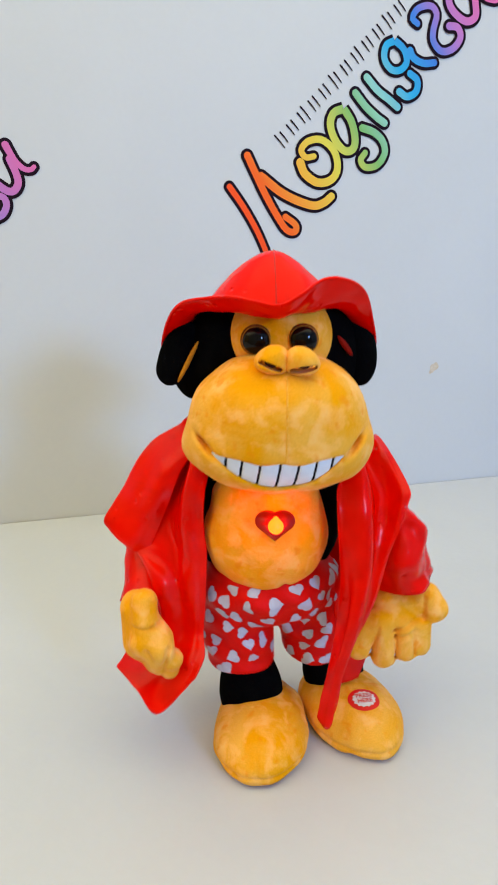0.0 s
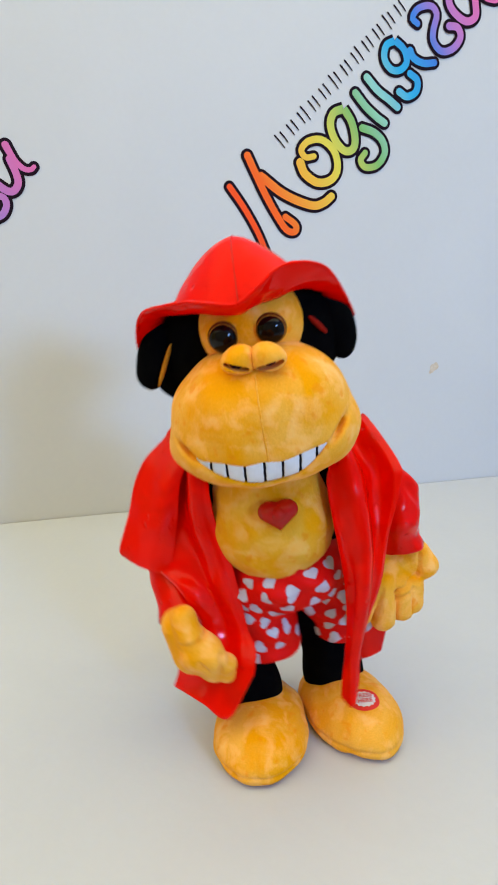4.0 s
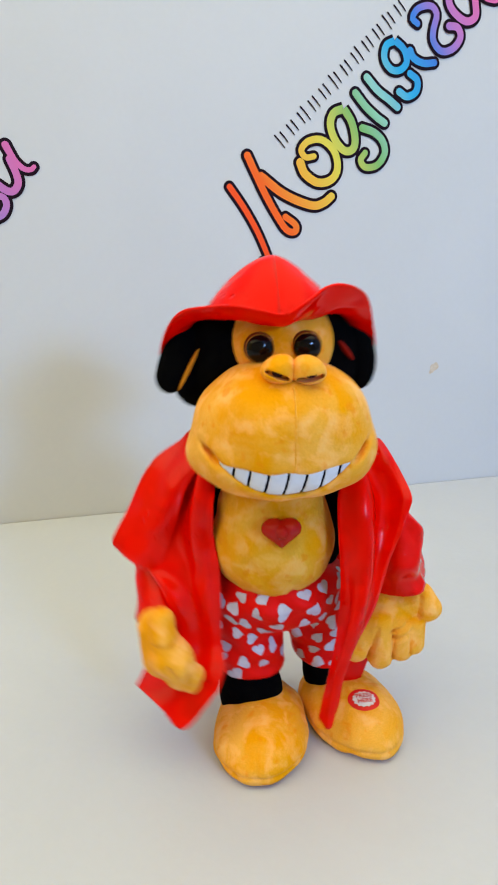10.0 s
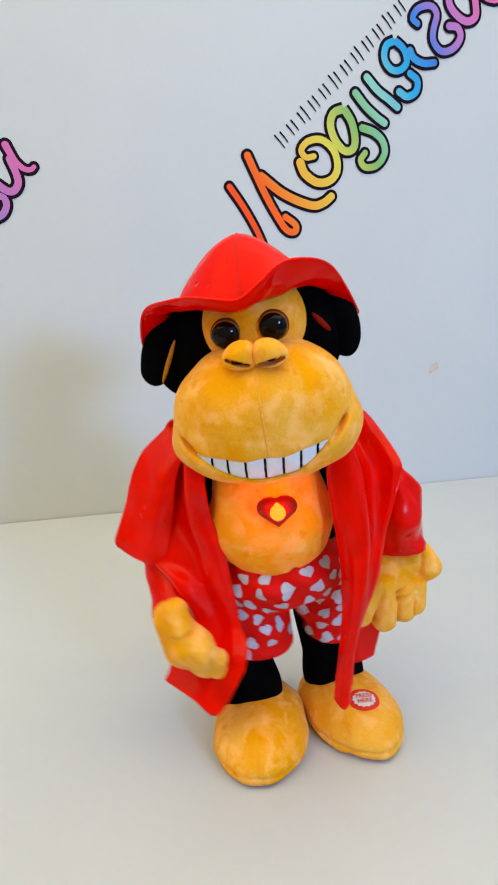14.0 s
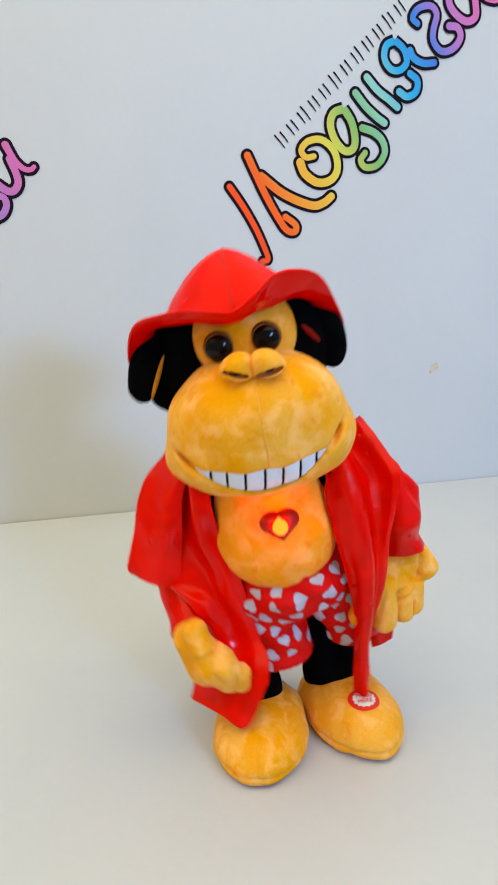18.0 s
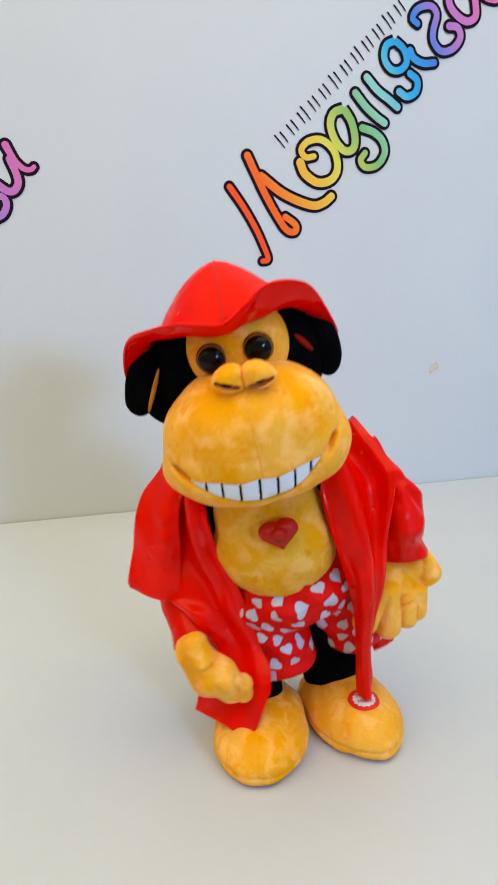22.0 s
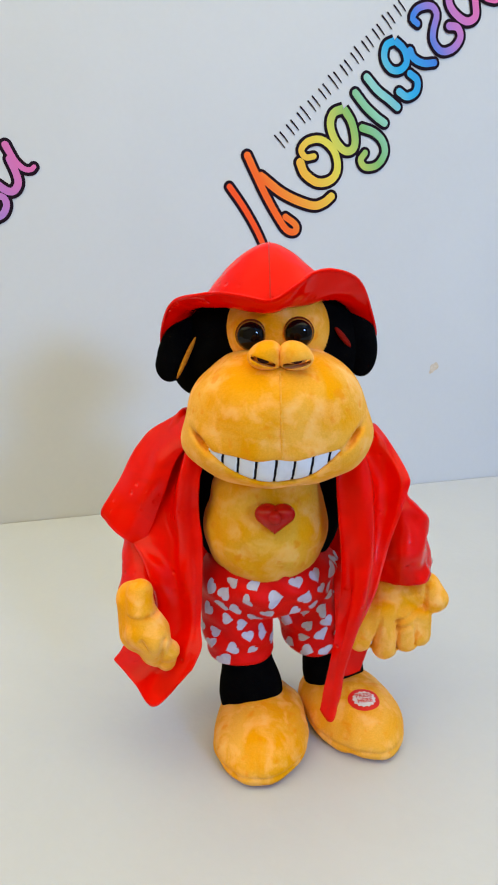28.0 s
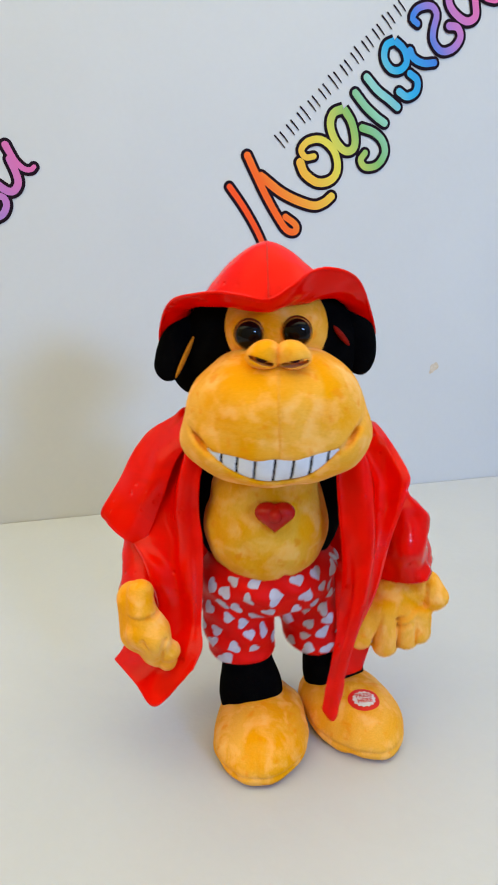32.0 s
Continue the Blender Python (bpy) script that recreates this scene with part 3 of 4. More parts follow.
leg((0.0780, 0.028), (0.060, 0.02, 0.10))

# torso, belly, shorts
PT = PIVOT["torso"]


def f_torso(X, Y, Z):
    d = ell(X, Y, Z, (0.0150, 0.016, 0.195), (0.064, 0.046, 0.072))
    return smin(d, cap(X, Y, Z, (0.016, 0.0, 0.23), (0.018, 0.0, 0.275), 0.034, 0.03), 0.02)


torso = part("torso", *nets(f_torso, (-0.07, -0.06, 0.10), (0.10, 0.08, 0.32), 0.0025), BLACK, toy, "black plush torso", origin=PT)


def f_belly(X, Y, Z):
    d = ell(X, Y, Z, (0.0140, -0.010, 0.187), (0.0505, 0.047, 0.051))
    d = smin(d, ell(X, Y, Z, (0.0150, -0.006, 0.220), (0.042, 0.038, 0.036)), 0.012)
    pinch = 0.004 * np.exp(-((X - 0.028) / 0.003) ** 2 - ((Z - 0.148) / 0.008) ** 2)
    return d + pinch + lumps(X, Y, Z, 0.0010)


part("belly", *nets(f_belly, (-0.06, -0.075, 0.125), (0.09, 0.06, 0.275), 0.0018), THIN, torso, "tan plush belly")


def f_shorts(X, Y, Z):
    d = ell(X, Y, Z, (0.0165, 0.004, 0.138), (0.056, 0.052, 0.034))
    d = smin(d, cap(X, Y, Z, (-0.010, 0.002, 0.125), (-0.0070, -0.004, 0.060), 0.033, 0.0285), 0.008)
    d = smin(d, cap(X, Y, Z, (0.046, 0.014, 0.128), (0.062, 0.016, 0.055), 0.031, 0.0275), 0.008)
    fold = 0.0016 * np.sin(260 * Z + 60 * X) * np.sin(90 * X + 1.0) + 0.0010 * np.sin(170 * X + 120 * Z)
    d = d + fold
    hem = np.where(X < 0.024, 0.0665, 0.062)
    d = smax(d, hem - Z, 0.003)
    d = np.maximum(d, Z - (0.160 + 0.12 * (X - 0.0165)))
    inner = np.minimum(cap(X, Y, Z, (-0.008, 0.002, 0.125), (-0.0085, -0.004, 0.030), 0.0245, 0.0225), cap(X, Y, Z, (0.046, 0.014, 0.128), (0.060, 0.016, 0.03), 0.0235, 0.0215))
    return np.maximum(d, -np.maximum(inner, Z - 0.10))


sv, sf = nets(f_shorts, (-0.06, -0.07, 0.045), (0.11, 0.075, 0.185), 0.0017)
shorts = part("shorts", sv, sf, SHORTS, torso, "red cloth shorts printed with white hearts")


def heart_outline(n=20):
    t = np.linspace(0, 2 * math.pi, n, endpoint=False)
    return np.stack([16 * np.sin(t) ** 3, 13 * np.cos(t) - 3.6 * np.cos(2 * t) - 1.5 * np.cos(3 * t) - 0.5 * np.cos(4 * t) + 2.0], 1) / 17


def print_hearts():
    """White hearts that follow the cloth, row by row, each turned and sized a little differently."""
    from mathutils.bvhtree import BVHTree
    tree = BVHTree.FromPolygons([tuple(v) for v in sv], [tuple(map(int, f)) for f in sf])
    rnd = random.Random(5)
    verts, faces = [], []
    shape = heart_outline()
    seats = []
    spots = [(0.0165, 0.004, 0.112 + 0.0120 * r, 30, r) for r in range(5)]
    spots += [(cx, cy, 0.0705 + 0.0125 * r, 22, r) for cx, cy in ((-0.006, -0.001), (0.055, 0.0155)) for r in range(4)]
    for cx, cy, z0, count, r in spots:
        for k in range(count):
            z = z0 + rnd.uniform(-0.0022, 0.0022)
            a = (k + 0.5 * (r % 2) + rnd.uniform(-0.2, 0.2)) / count * 2 * math.pi
            o = Vector((cx + 0.08 * math.cos(a), cy + 0.08 * math.sin(a), z))
            hit = tree.ray_cast(o, Vector((cx, cy, z)) - o)
            if hit[0] is None or (hit[0] - Vector((cx, cy, z))).length > 0.06:
                continue
            if abs(hit[1].dot((o - hit[0]).normalized())) < 0.55 or any((hit[0] - q).length < 0.0122 for q in seats):
                continue
            seats.append(hit[0])
            nrm = hit[1] if hit[1].dot(o - hit[0]) > 0 else -hit[1]
            u = Vector((0, 0, 1)).cross(nrm).normalized()
            w = nrm.cross(u)
            ang = rnd.choice((0, 0.5, -0.6, 1.3, -1.3, 2.4)) + rnd.uniform(-0.3, 0.3)
            u, w = u * math.cos(ang) + w * math.sin(ang), w * math.cos(ang) - u * math.sin(ang)
            size, stretch, slant = rnd.uniform(0.0060, 0.0078), rnd.uniform(0.72, 1.25), rnd.uniform(-0.35, 0.35)
            ring, whole = [], True
            for m in (0.5, 1.0):
                for x, y in shape:
                    q = hit[0] + (u * (x * stretch + y * slant) + w * y) * size * m
                    near = tree.ray_cast(q + nrm * 0.010, -nrm, 0.020)
                    whole = whole and near[0] is not None
                    ring.append((near[0] if near[0] else q) + nrm * 0.0006)
            if not whole:
                continue
            b = len(verts)
            verts += [hit[0] + nrm * 0.0007] + ring
            n = len(shape)
            for i in range(n):
                j = (i + 1) % n
                faces += [(b, b + 1 + j, b + 1 + i), (b + 1 + i, b + 1 + j, b + 1 + n + j, b + 1 + n + i)]
    return part("heart_print", verts, faces, PRINT, torso, "white hearts printed on the shorts")


tagged(print_hearts(), kind="stuff")

# the glossy heart on the chest with its flashing bulb
HC = Vector((0.0192, -0.058, 0.2105))


def f_heart(X, Y, Z):
    k = 0.0202
    x, y = np.abs(X - HC.x) / k / 1.12, (Z - HC.z) / k * 1.06 + 0.58
    upper = np.hypot(x - 0.25, y - 0.75) - math.sqrt(2) / 4
    m = 0.5 * np.maximum(x + y, 0)
    lower = np.sqrt(np.minimum(x ** 2 + (y - 1) ** 2, (x - m) ** 2 + (y - m) ** 2)) * np.sign(x - y)
    flat = np.where(x + y > 1, upper, lower) * k
    d = np.sqrt(np.maximum(flat + 0.0080, 0) ** 2 + ((Y - HC.y) * 1.0) ** 2) - 0.0092
    return d


part("heart_button", *nets(f_heart, HC - Vector((0.025, 0.014, 0.025)), HC + Vector((0.025, 0.014, 0.025)), 0.0008), HEARTRED, torso, "dark red glossy plastic heart with a bulb")
LED_AT = HC + Vector((0, -0.0142, 0.0045))
DOME = HC + Vector((0, -0.0062, 0.003))
part("bulb_dome", *nets(lambda X, Y, Z: ell(X, Y, Z, DOME, (0.0054, 0.0062, 0.0054)), DOME - Vector((0.008,) * 3), DOME + Vector((0.008,) * 3), 0.0006), HEARTRED, torso, "small clear red dome over the bulb")


def f_bulb(X, Y, Z):
    """A drop-shaped bulb with a small rim in front, on a stem."""
    a = LED_AT
    d = smin(ell(X, Y, Z, a, (0.0056, 0.0056, 0.0056)), cap(X, Y, Z, a, a + Vector((0, 0, 0.0060)), 0.0040, 0.0018), 0.002)
    d = np.minimum(d, np.hypot(np.hypot(X - a.x, Z - a.z + 0.0012) - 0.0022, Y - a.y + 0.0050) - 0.0007)
    return np.minimum(d, cap(X, Y, Z, a, a + Vector((0, 0.030, -0.001)), 0.0010, 0.0010))


bulb = part("bulb", *nets(f_bulb, LED_AT - Vector((0.009, 0.009, 0.009)), LED_AT + Vector((0.009, 0.044, 0.020)), 0.0006), LEDON, torso, "small amber bulb of the heart", origin=LED_AT)
LAMP_AT = LED_AT + Vector((0, 0.040, 0.004))
part("lamp", *nets(lambda X, Y, Z: ell(X, Y, Z, LAMP_AT, (0.0062,) * 3), LAMP_AT - Vector((0.009,) * 3), LAMP_AT + Vector((0.009,) * 3), 0.001), LAMP, bulb, "small lamp behind the plush that makes it glow")

# head
PH = PIVOT["head"]


def f_skull(X, Y, Z):
    d = ell(X, Y, Z, (0.0195, 0.014, 0.328), (0.070, 0.050, 0.058))
    return smin(d, ell(X, Y, Z, (-0.0476, 0.004, 0.3103), (0.011, 0.012, 0.019), tilt=-24), 0.008)


head = part("head", *nets(f_skull, (-0.08, -0.05, 0.25), (0.11, 0.075, 0.40), 0.0025), BLACK, toy, "black plush head", origin=PH)


def f_face(X, Y, Z):
    return ell(X, Y, Z, (0.0227, -0.002, 0.340), (0.0448, 0.044, 0.041))


part("forehead", *nets(f_face, (-0.03, -0.06, 0.28), (0.075, 0.05, 0.40), 0.002), TAN, head, "tan plush forehead")
MX = 0.0215


def f_muzzle0(X, Y, Z):
    d = ell(X, Y, Z, (MX + 0.0005, -0.040, 0.296), (0.0625, 0.056, 0.0405))
    d = smin(d, ell(X, Y, Z, (MX, -0.040, 0.270), (0.0712, 0.053, 0.037)), 0.016)
    return d + 0.0009 * np.sin(95 * X + 1.3) * np.sin(80 * Z + 0.4) * np.cos(60 * Y) + 0.0005 * np.sin(190 * X + 60 * Z)


def f_mouth(X, Z):
    """Inside the grin, in the picture plane: below zero between the upper and the lower lip line."""
    x = (X - MX + 0.001) / 0.0425
    top = 0.2668 + 0.0030 * x ** 2 - 0.0018 * np.exp(-((np.abs(x) - 0.30) / 0.22) ** 2)
    low = 0.2462 + 0.0215 * np.abs(x) ** 2.2
    return np.maximum(Z - top, low - Z)


def f_muzzle(X, Y, Z):
    d = f_muzzle0(X, Y, Z)
    d = d + 0.0004 * np.exp(-((X - MX - 0.003) / 0.0014) ** 2) * (Z > 0.262) * (Y < -0.05)
    for s in (-1, 1):
        cx = MX + s * 0.052
        d = d + 0.0095 * np.exp(-((X - cx) / 0.0060) ** 2 - ((Z - 0.275 - s * (X - cx) * 0.9) / 0.0030) ** 2)
    m = np.maximum(f_mouth(X, Z), -(d + 0.006))
    m = np.maximum(m, Y + 0.02)
    return smax(d, -m, 0.004)


part("muzzle", *nets(f_muzzle, (MX - 0.085, -0.11, 0.215), (MX + 0.085, 0.03, 0.350), 0.0015), TAN, head, "wide grinning tan plush muzzle with a centre seam")


rows = []
for z in np.linspace(0.2675, 0.3235, 30):
    ys = np.linspace(-0.11, -0.03, 800)
    y = ys[np.argmax(f_muzzle0(np.full(800, MX + 0.003), ys, np.full(800, z)) < 0)]
    rows.append((MX + 0.003, y + 0.0001, z))
part("seam", *tube(rows, [0.0006] * 30, 8), SEAM, head, "sewn centre seam of the muzzle")


def f_lining(X, Y, Z):
    return np.maximum(np.maximum(np.abs(f_muzzle0(X, Y, Z) + 0.0062) - 0.0026, f_mouth(X, Z) - 0.002), Y + 0.03)


part("mouth_lining", *nets(f_lining, (MX - 0.06, -0.10, 0.235), (MX + 0.06, -0.02, 0.285), 0.0015), DARK, head)
TOOTH_EDGES = [-0.060, -0.0385, -0.0275, -0.0150, -0.0015, 0.0110, 0.0230, 0.0345, 0.060]
for a, b in zip(TOOTH_EDGES, TOOTH_EDGES[1:]):
    def f_tooth(X, Y, Z):
        x = X - MX - (Z - 0.257) * 0.12
        d = np.maximum(np.maximum(f_muzzle0(X, Y, Z) + 0.0030, -(f_muzzle0(X, Y, Z) + 0.0100)), f_mouth(X, Z) - 0.0015)
        return np.maximum(np.maximum(np.maximum(d, a + 0.0007 - x), x - b + 0.0007), Y + 0.03)
    v, fc = nets(f_tooth, (MX + a - 0.005, -0.10, 0.238), (MX + b + 0.005, -0.02, 0.282), 0.001)
    part("tooth", v, fc, TOOTH, head, "white felt tooth")

for c, s, a, b in ((Vector((0.0148, -0.082, 0.3353)), -1, (-0.0080, -0.0008), (0.0052, -0.0060)), (Vector((0.0347, -0.084, 0.3348)), 1, (-0.0068, -0.0062), (0.0082, -0.0036))):
    def f_lobe(X, Y, Z):
        return smin(ell(X, Y, Z, (c.x, c.y + 0.006, c.z + 0.0010), (0.0112, 0.0105, 0.0084), tilt=22 * s), ell(X, Y, Z, (c.x, c.y + 0.007, c.z - 0.0035), (0.0112, 0.0100, 0.0060), tilt=-14 * s if s < 0 else -4), 0.005)

    def f_line(X, Z):
        dx, dz = b[0] - a[0], b[1] - a[1]
        t = np.clip(((X - c.x - a[0]) * dx + (Z - c.z - a[1]) * dz) / (dx * dx + dz * dz), 0, 1)
        return np.hypot(X - c.x - a[0] - t * dx, Z - c.z - a[1] - t * dz) - (0.0010 + (0.0015 if s > 0 else 0.0010) * np.sin(np.pi * (0.15 + 0.7 * t)))

    def f_nose(X, Y, Z):
        d = f_lobe(X, Y, Z)
        return smax(d, -np.maximum(f_line(X, Z), -(d + 0.0045)), 0.0008)

    def f_slit(X, Y, Z):
        return np.maximum(np.maximum(np.abs(f_lobe(X, Y, Z) + 0.0040) - 0.0011, f_line(X, Z) - 0.0006), Y - c.y)
    lo, hi = c - Vector((0.02, 0.016, 0.016)), c + Vector((0.02, 0.02, 0.016))
    part("nostril", *nets(f_nose, lo, hi, 0.0007), TAN, head, "round tan plush nostril")
    part("nostril_slit", *nets(f_slit, lo, hi, 0.0006), NOSTRIL, head)

def dome(c, r):
    """A smooth ellipsoid bead."""
    bm = bmesh.new()
    bmesh.ops.create_uvsphere(bm, u_segments=40, v_segments=24, radius=1.0)
    bm.verts.index_update()
    out = [Vector((c[0] + v.co.x * r[0], c[1] + v.co.z * r[1], c[2] - v.co.y * r[2])) for v in bm.verts], [[v.index for v in f.verts] for f in bm.faces]
    bm.free()
    return out


for c in (Vector((0.0048, -0.046, 0.3444)), Vector((0.0382, -0.046, 0.3452))):
    part("eye", *dome((c.x, c.y + 0.004, c.z), (0.0112, 0.0072, 0.0112)), IRIS, head, "glossy amber and black plastic eye")
    part("pupil", *dome((c.x, c.y - 0.0014, c.z), (0.0096, 0.0056, 0.0096)), EYEBALL, head)
    ring = [(c.x + 0.0098 * math.cos(a), c.y - 0.0010, c.z + 0.0098 * math.sin(a)) for a in np.linspace(0, 2 * math.pi, 33)]
    part("eye_ring", *tube(ring, [0.00045] * 33, 8), AMBER, head, "thin amber ring round the pupil")

for s, c in ((-1, Vector((-0.0538, 0, 0.3287))), (1, Vector((0.0859, 0.004, 0.3299)))):
    lean = 24 if s < 0 else -8
    f_ear = lambda X, Y, Z: smin(ell(X, Y, Z, c, (0.0145, 0.012, 0.0265), tilt=lean), ell(X, Y, Z, c + Vector((-0.0085, 0, -0.0125) if s < 0 else (0.003, 0, -0.010)), (0.0085, 0.009, 0.0085), tilt=lean), 0.004)
    part("ear", *nets(f_ear, c - Vector((0.045, 0.02, 0.045)), c + Vector((0.045, 0.02, 0.045)), 0.0016), BLACK, head, "black plush ear")
    e = Vector((-0.0458, -0.013, 0.3244)) if s < 0 else Vector((0.0715, -0.022, 0.3383))
    f_in = lambda X, Y, Z: ell(X, Y, Z, e, (0.0019 if s < 0 else 0.0022, 0.0036, 0.0180 if s < 0 else 0.0095), tilt=27 if s < 0 else -38)
    part("inner_ear", *nets(f_in, e - Vector((0.02, 0.01, 0.024)), e + Vector((0.02, 0.01, 0.024)), 0.0008), EARTAN if s < 0 else EARRED, head, "tan inner ear" if s < 0 else "reddish inner ear")


# the hat: a pointed crown of four panels and a floppy brim that dips in front and flips up beside the dip
BRIM_POINTS = [Vector(p) for p in [(0.0201, -0.072, 0.3707), (0.0369, -0.068, 0.3796), (0.047, -0.062, 0.3863), (0.0574, -0.056, 0.3884), (0.0716, -0.046, 0.3855), (0.0832, -0.032, 0.3772), (0.0924, -0.012, 0.359), (0.1012, 0.014, 0.334), (0.098, 0.055, 0.3347), (0.0594, 0.082, 0.3491), (0.0195, 0.086, 0.3552), (-0.0252, 0.076, 0.352), (-0.0612, 0.048, 0.3355), (-0.0682, 0.014, 0.3313), (-0.0613, -0.012, 0.354), (-0.0496, -0.032, 0.3689), (-0.0307, -0.05, 0.3739), (-0.0136, -0.062, 0.3756), (0.0034, -0.07, 0.3731)]]
BRIM = bend(BRIM_POINTS[-2:] + BRIM_POINTS + BRIM_POINTS[:3], (len(BRIM_POINTS) + 4) * 8 + 1)[16:-16]
NB = len(BRIM_POINTS) * 8
CROWN = Vector((0.0175, 0.004, 0.370))


def hat_point(i, s):
    """i: step round the brim; s: 0 at the tip, 0.5 where the crown meets the brim, 1 at the brim's edge."""
    e = Vector(BRIM[i % NB])
    way = Vector((e.x - CROWN.x, e.y - CROWN.y, 0)).normalized()
    base = CROWN + way * 0.0475 + Vector((0, 0, 0.006 * way.y))
    if s <= 0.5:
        q = s / 0.5
        tip = CROWN + Vector((0.001, 0.004, 0.0365))
        p = tip.lerp(base, q)
        p.z = tip.z + (base.z - tip.z) * ((q * q + 0.0016) ** 0.85 - 0.0042)
        return p
    q = (s - 0.5) / 0.5
    p = base.lerp(e, q)
    p.z -= 0.0045 * math.sin(q * math.pi)
    return p


def hat():
    nt, ns = NB, 52
    top, under = [], []
    for j in range(ns):
        s = j / (ns - 1)
        for i in range(nt):
            p = hat_point(i, max(s, 0.002))
            w = 0.0012 * noise.noise(p * 42) + 0.0006 * noise.noise(p * 110)
            w *= min(1.0, s * 4)
            top.append(p + Vector((0, 0, w)))
            under.append(p + Vector((0, 0, w - 0.0015)))
    verts = top + under
    m = nt * ns
    faces = []
    for j in range(ns - 1):
        for i in range(nt):
            k = (i + 1) % nt
            q = (j * nt + i, (j + 1) * nt + i, (j + 1) * nt + k, j * nt + k)
            faces += [q, tuple(m + x for x in q[::-1])]
    e = (ns - 1) * nt
    faces += [(e + i, m + e + i, m + e + (i + 1) % nt, e + (i + 1) % nt) for i in range(nt)]
    faces.append(tuple(range(nt)))
    return verts, faces


part("hat", *hat(), HATRED, head, "red glossy vinyl bucket hat with a floppy brim")
for i in (0, NB // 2):
    pts = [hat_point(i, s) + Vector((0, 0, 0.0002)) for s in np.linspace(0.02, 0.49, 16)]
    part("hat_seam", *tube(pts, [0.0005] * 16, 8), HATSEAM, head)
part("brim_piping", *tube([hat_point(i, 0.99) for i in range(NB + 1)], [0.0013] * (NB + 1), 8), HATRED, head)


# ---- arms, hands and coat ----
def hand(blobs, creases, c, name_label, parent):
    def f(X, Y, Z):
        d = None
        for a, b, ra, rb in blobs:
            e = cap(X, Y, Z, c + Vector(a), c + Vector(b), ra, rb)
            d = e if d is None else smin(d, e, 0.0036)
        for (ax, az), (bx, bz) in creases:
            dx, dz = bx - ax, bz - az
            t = np.clip(((X - c.x - ax) * dx + (Z - c.z - az) * dz) / (dx * dx + dz * dz), 0, 1)
            away = np.hypot(X - c.x - ax - t * dx, Z - c.z - az - t * dz)
            d = d + 0.0034 * np.exp(-(away / 0.0015) ** 2) * (1 - 0.5 * t) * (Y < c.y)
        return d + lumps(X, Y, Z, 0.0007)
    return part("hand", *nets(f, c - Vector((0.05, 0.035, 0.05)), c + Vector((0.05, 0.035, 0.05)), 0.0014), TAN, parent, name_label)


PL, PA, PP = PIVOT["left_side"], PIVOT["right_arm"], PIVOT["right_panel"]
sl = bend([(-0.0646, 0.02, 0.23), (-0.0834, 0.012, 0.1721), (-0.0856, -0.024, 0.1290)], 42)
left_sleeve = part("sleeve", *tube(sl, [0.004 + 0.016 * min(1, k / 12) ** 0.6 for k in range(42)], 48, 0.8, True, 0.003), VINYL, toy, "red vinyl sleeve", origin=PL)
part("coat_panel", *sheet([
    [(-0.059, 0.052, 0.2502), (-0.0498, 0.05, 0.2543), (-0.0396, 0.045, 0.2556), (-0.0296, 0.04, 0.2518)],
    [(-0.0560, 0.022, 0.2670), (-0.0475, 0.007, 0.2665), (-0.0401, -0.015, 0.257), (-0.0326, -0.028, 0.2357)],
    [(-0.095, 0.014, 0.217), (-0.0782, -0.006, 0.2141), (-0.0558, -0.025, 0.2115), (-0.0355, -0.033, 0.2052)],
    [(-0.1018, 0.004, 0.1856), (-0.0881, -0.012, 0.1748), (-0.0584, -0.03, 0.1802), (-0.0331, -0.037, 0.1762)],
    [(-0.0908, -0.01, 0.1604), (-0.0748, -0.03, 0.1559), (-0.0561, -0.038, 0.1501), (-0.0345, -0.038, 0.1402)],
    [(-0.0837, -0.016, 0.1286), (-0.0692, -0.03, 0.1209), (-0.0523, -0.04, 0.1164), (-0.0365, -0.042, 0.1126)],
    [(-0.1012, -0.026, 0.0874), (-0.0779, -0.042, 0.0896), (-0.0582, -0.054, 0.0973), (-0.0348, -0.058, 0.1013)],
    [(-0.1083, -0.04, 0.0795), (-0.0881, -0.06, 0.0709), (-0.0707, -0.074, 0.0602), (-0.0416, -0.07, 0.0888)],
], 64, 110, 0.0016, 0.0014, 30, 2, 1.7, 0.0078), VINYL, left_sleeve, "red vinyl coat front with a wide lapel")
part("lapel", *sheet([
    [(-0.0535, 0.015, 0.2712), (-0.0465, 0.006, 0.2690), (-0.0415, -0.004, 0.2655), (-0.0380, -0.012, 0.2595)],
    [(-0.0822, 0.008, 0.2530), (-0.0702, -0.006, 0.2475), (-0.0612, -0.016, 0.2435), (-0.0537, -0.018, 0.2388)],
    [(-0.1047, 0.002, 0.2162), (-0.091, -0.012, 0.2139), (-0.0784, -0.022, 0.2104), (-0.0665, -0.018, 0.2067)],
    [(-0.119, -0.004, 0.1948), (-0.1056, -0.014, 0.1855), (-0.0931, -0.022, 0.1806), (-0.0800, -0.018, 0.1764)],
    [(-0.1139, -0.005, 0.1833), (-0.1038, -0.013, 0.1787), (-0.0959, -0.02, 0.1749), (-0.0868, -0.018, 0.1702)],
], 40, 54, 0.0016, 0.0010, 40, 11), VINYL, left_sleeve, "wide red vinyl lapel with a rounded corner")
HL = Vector((-0.0758, -0.055, 0.1202))
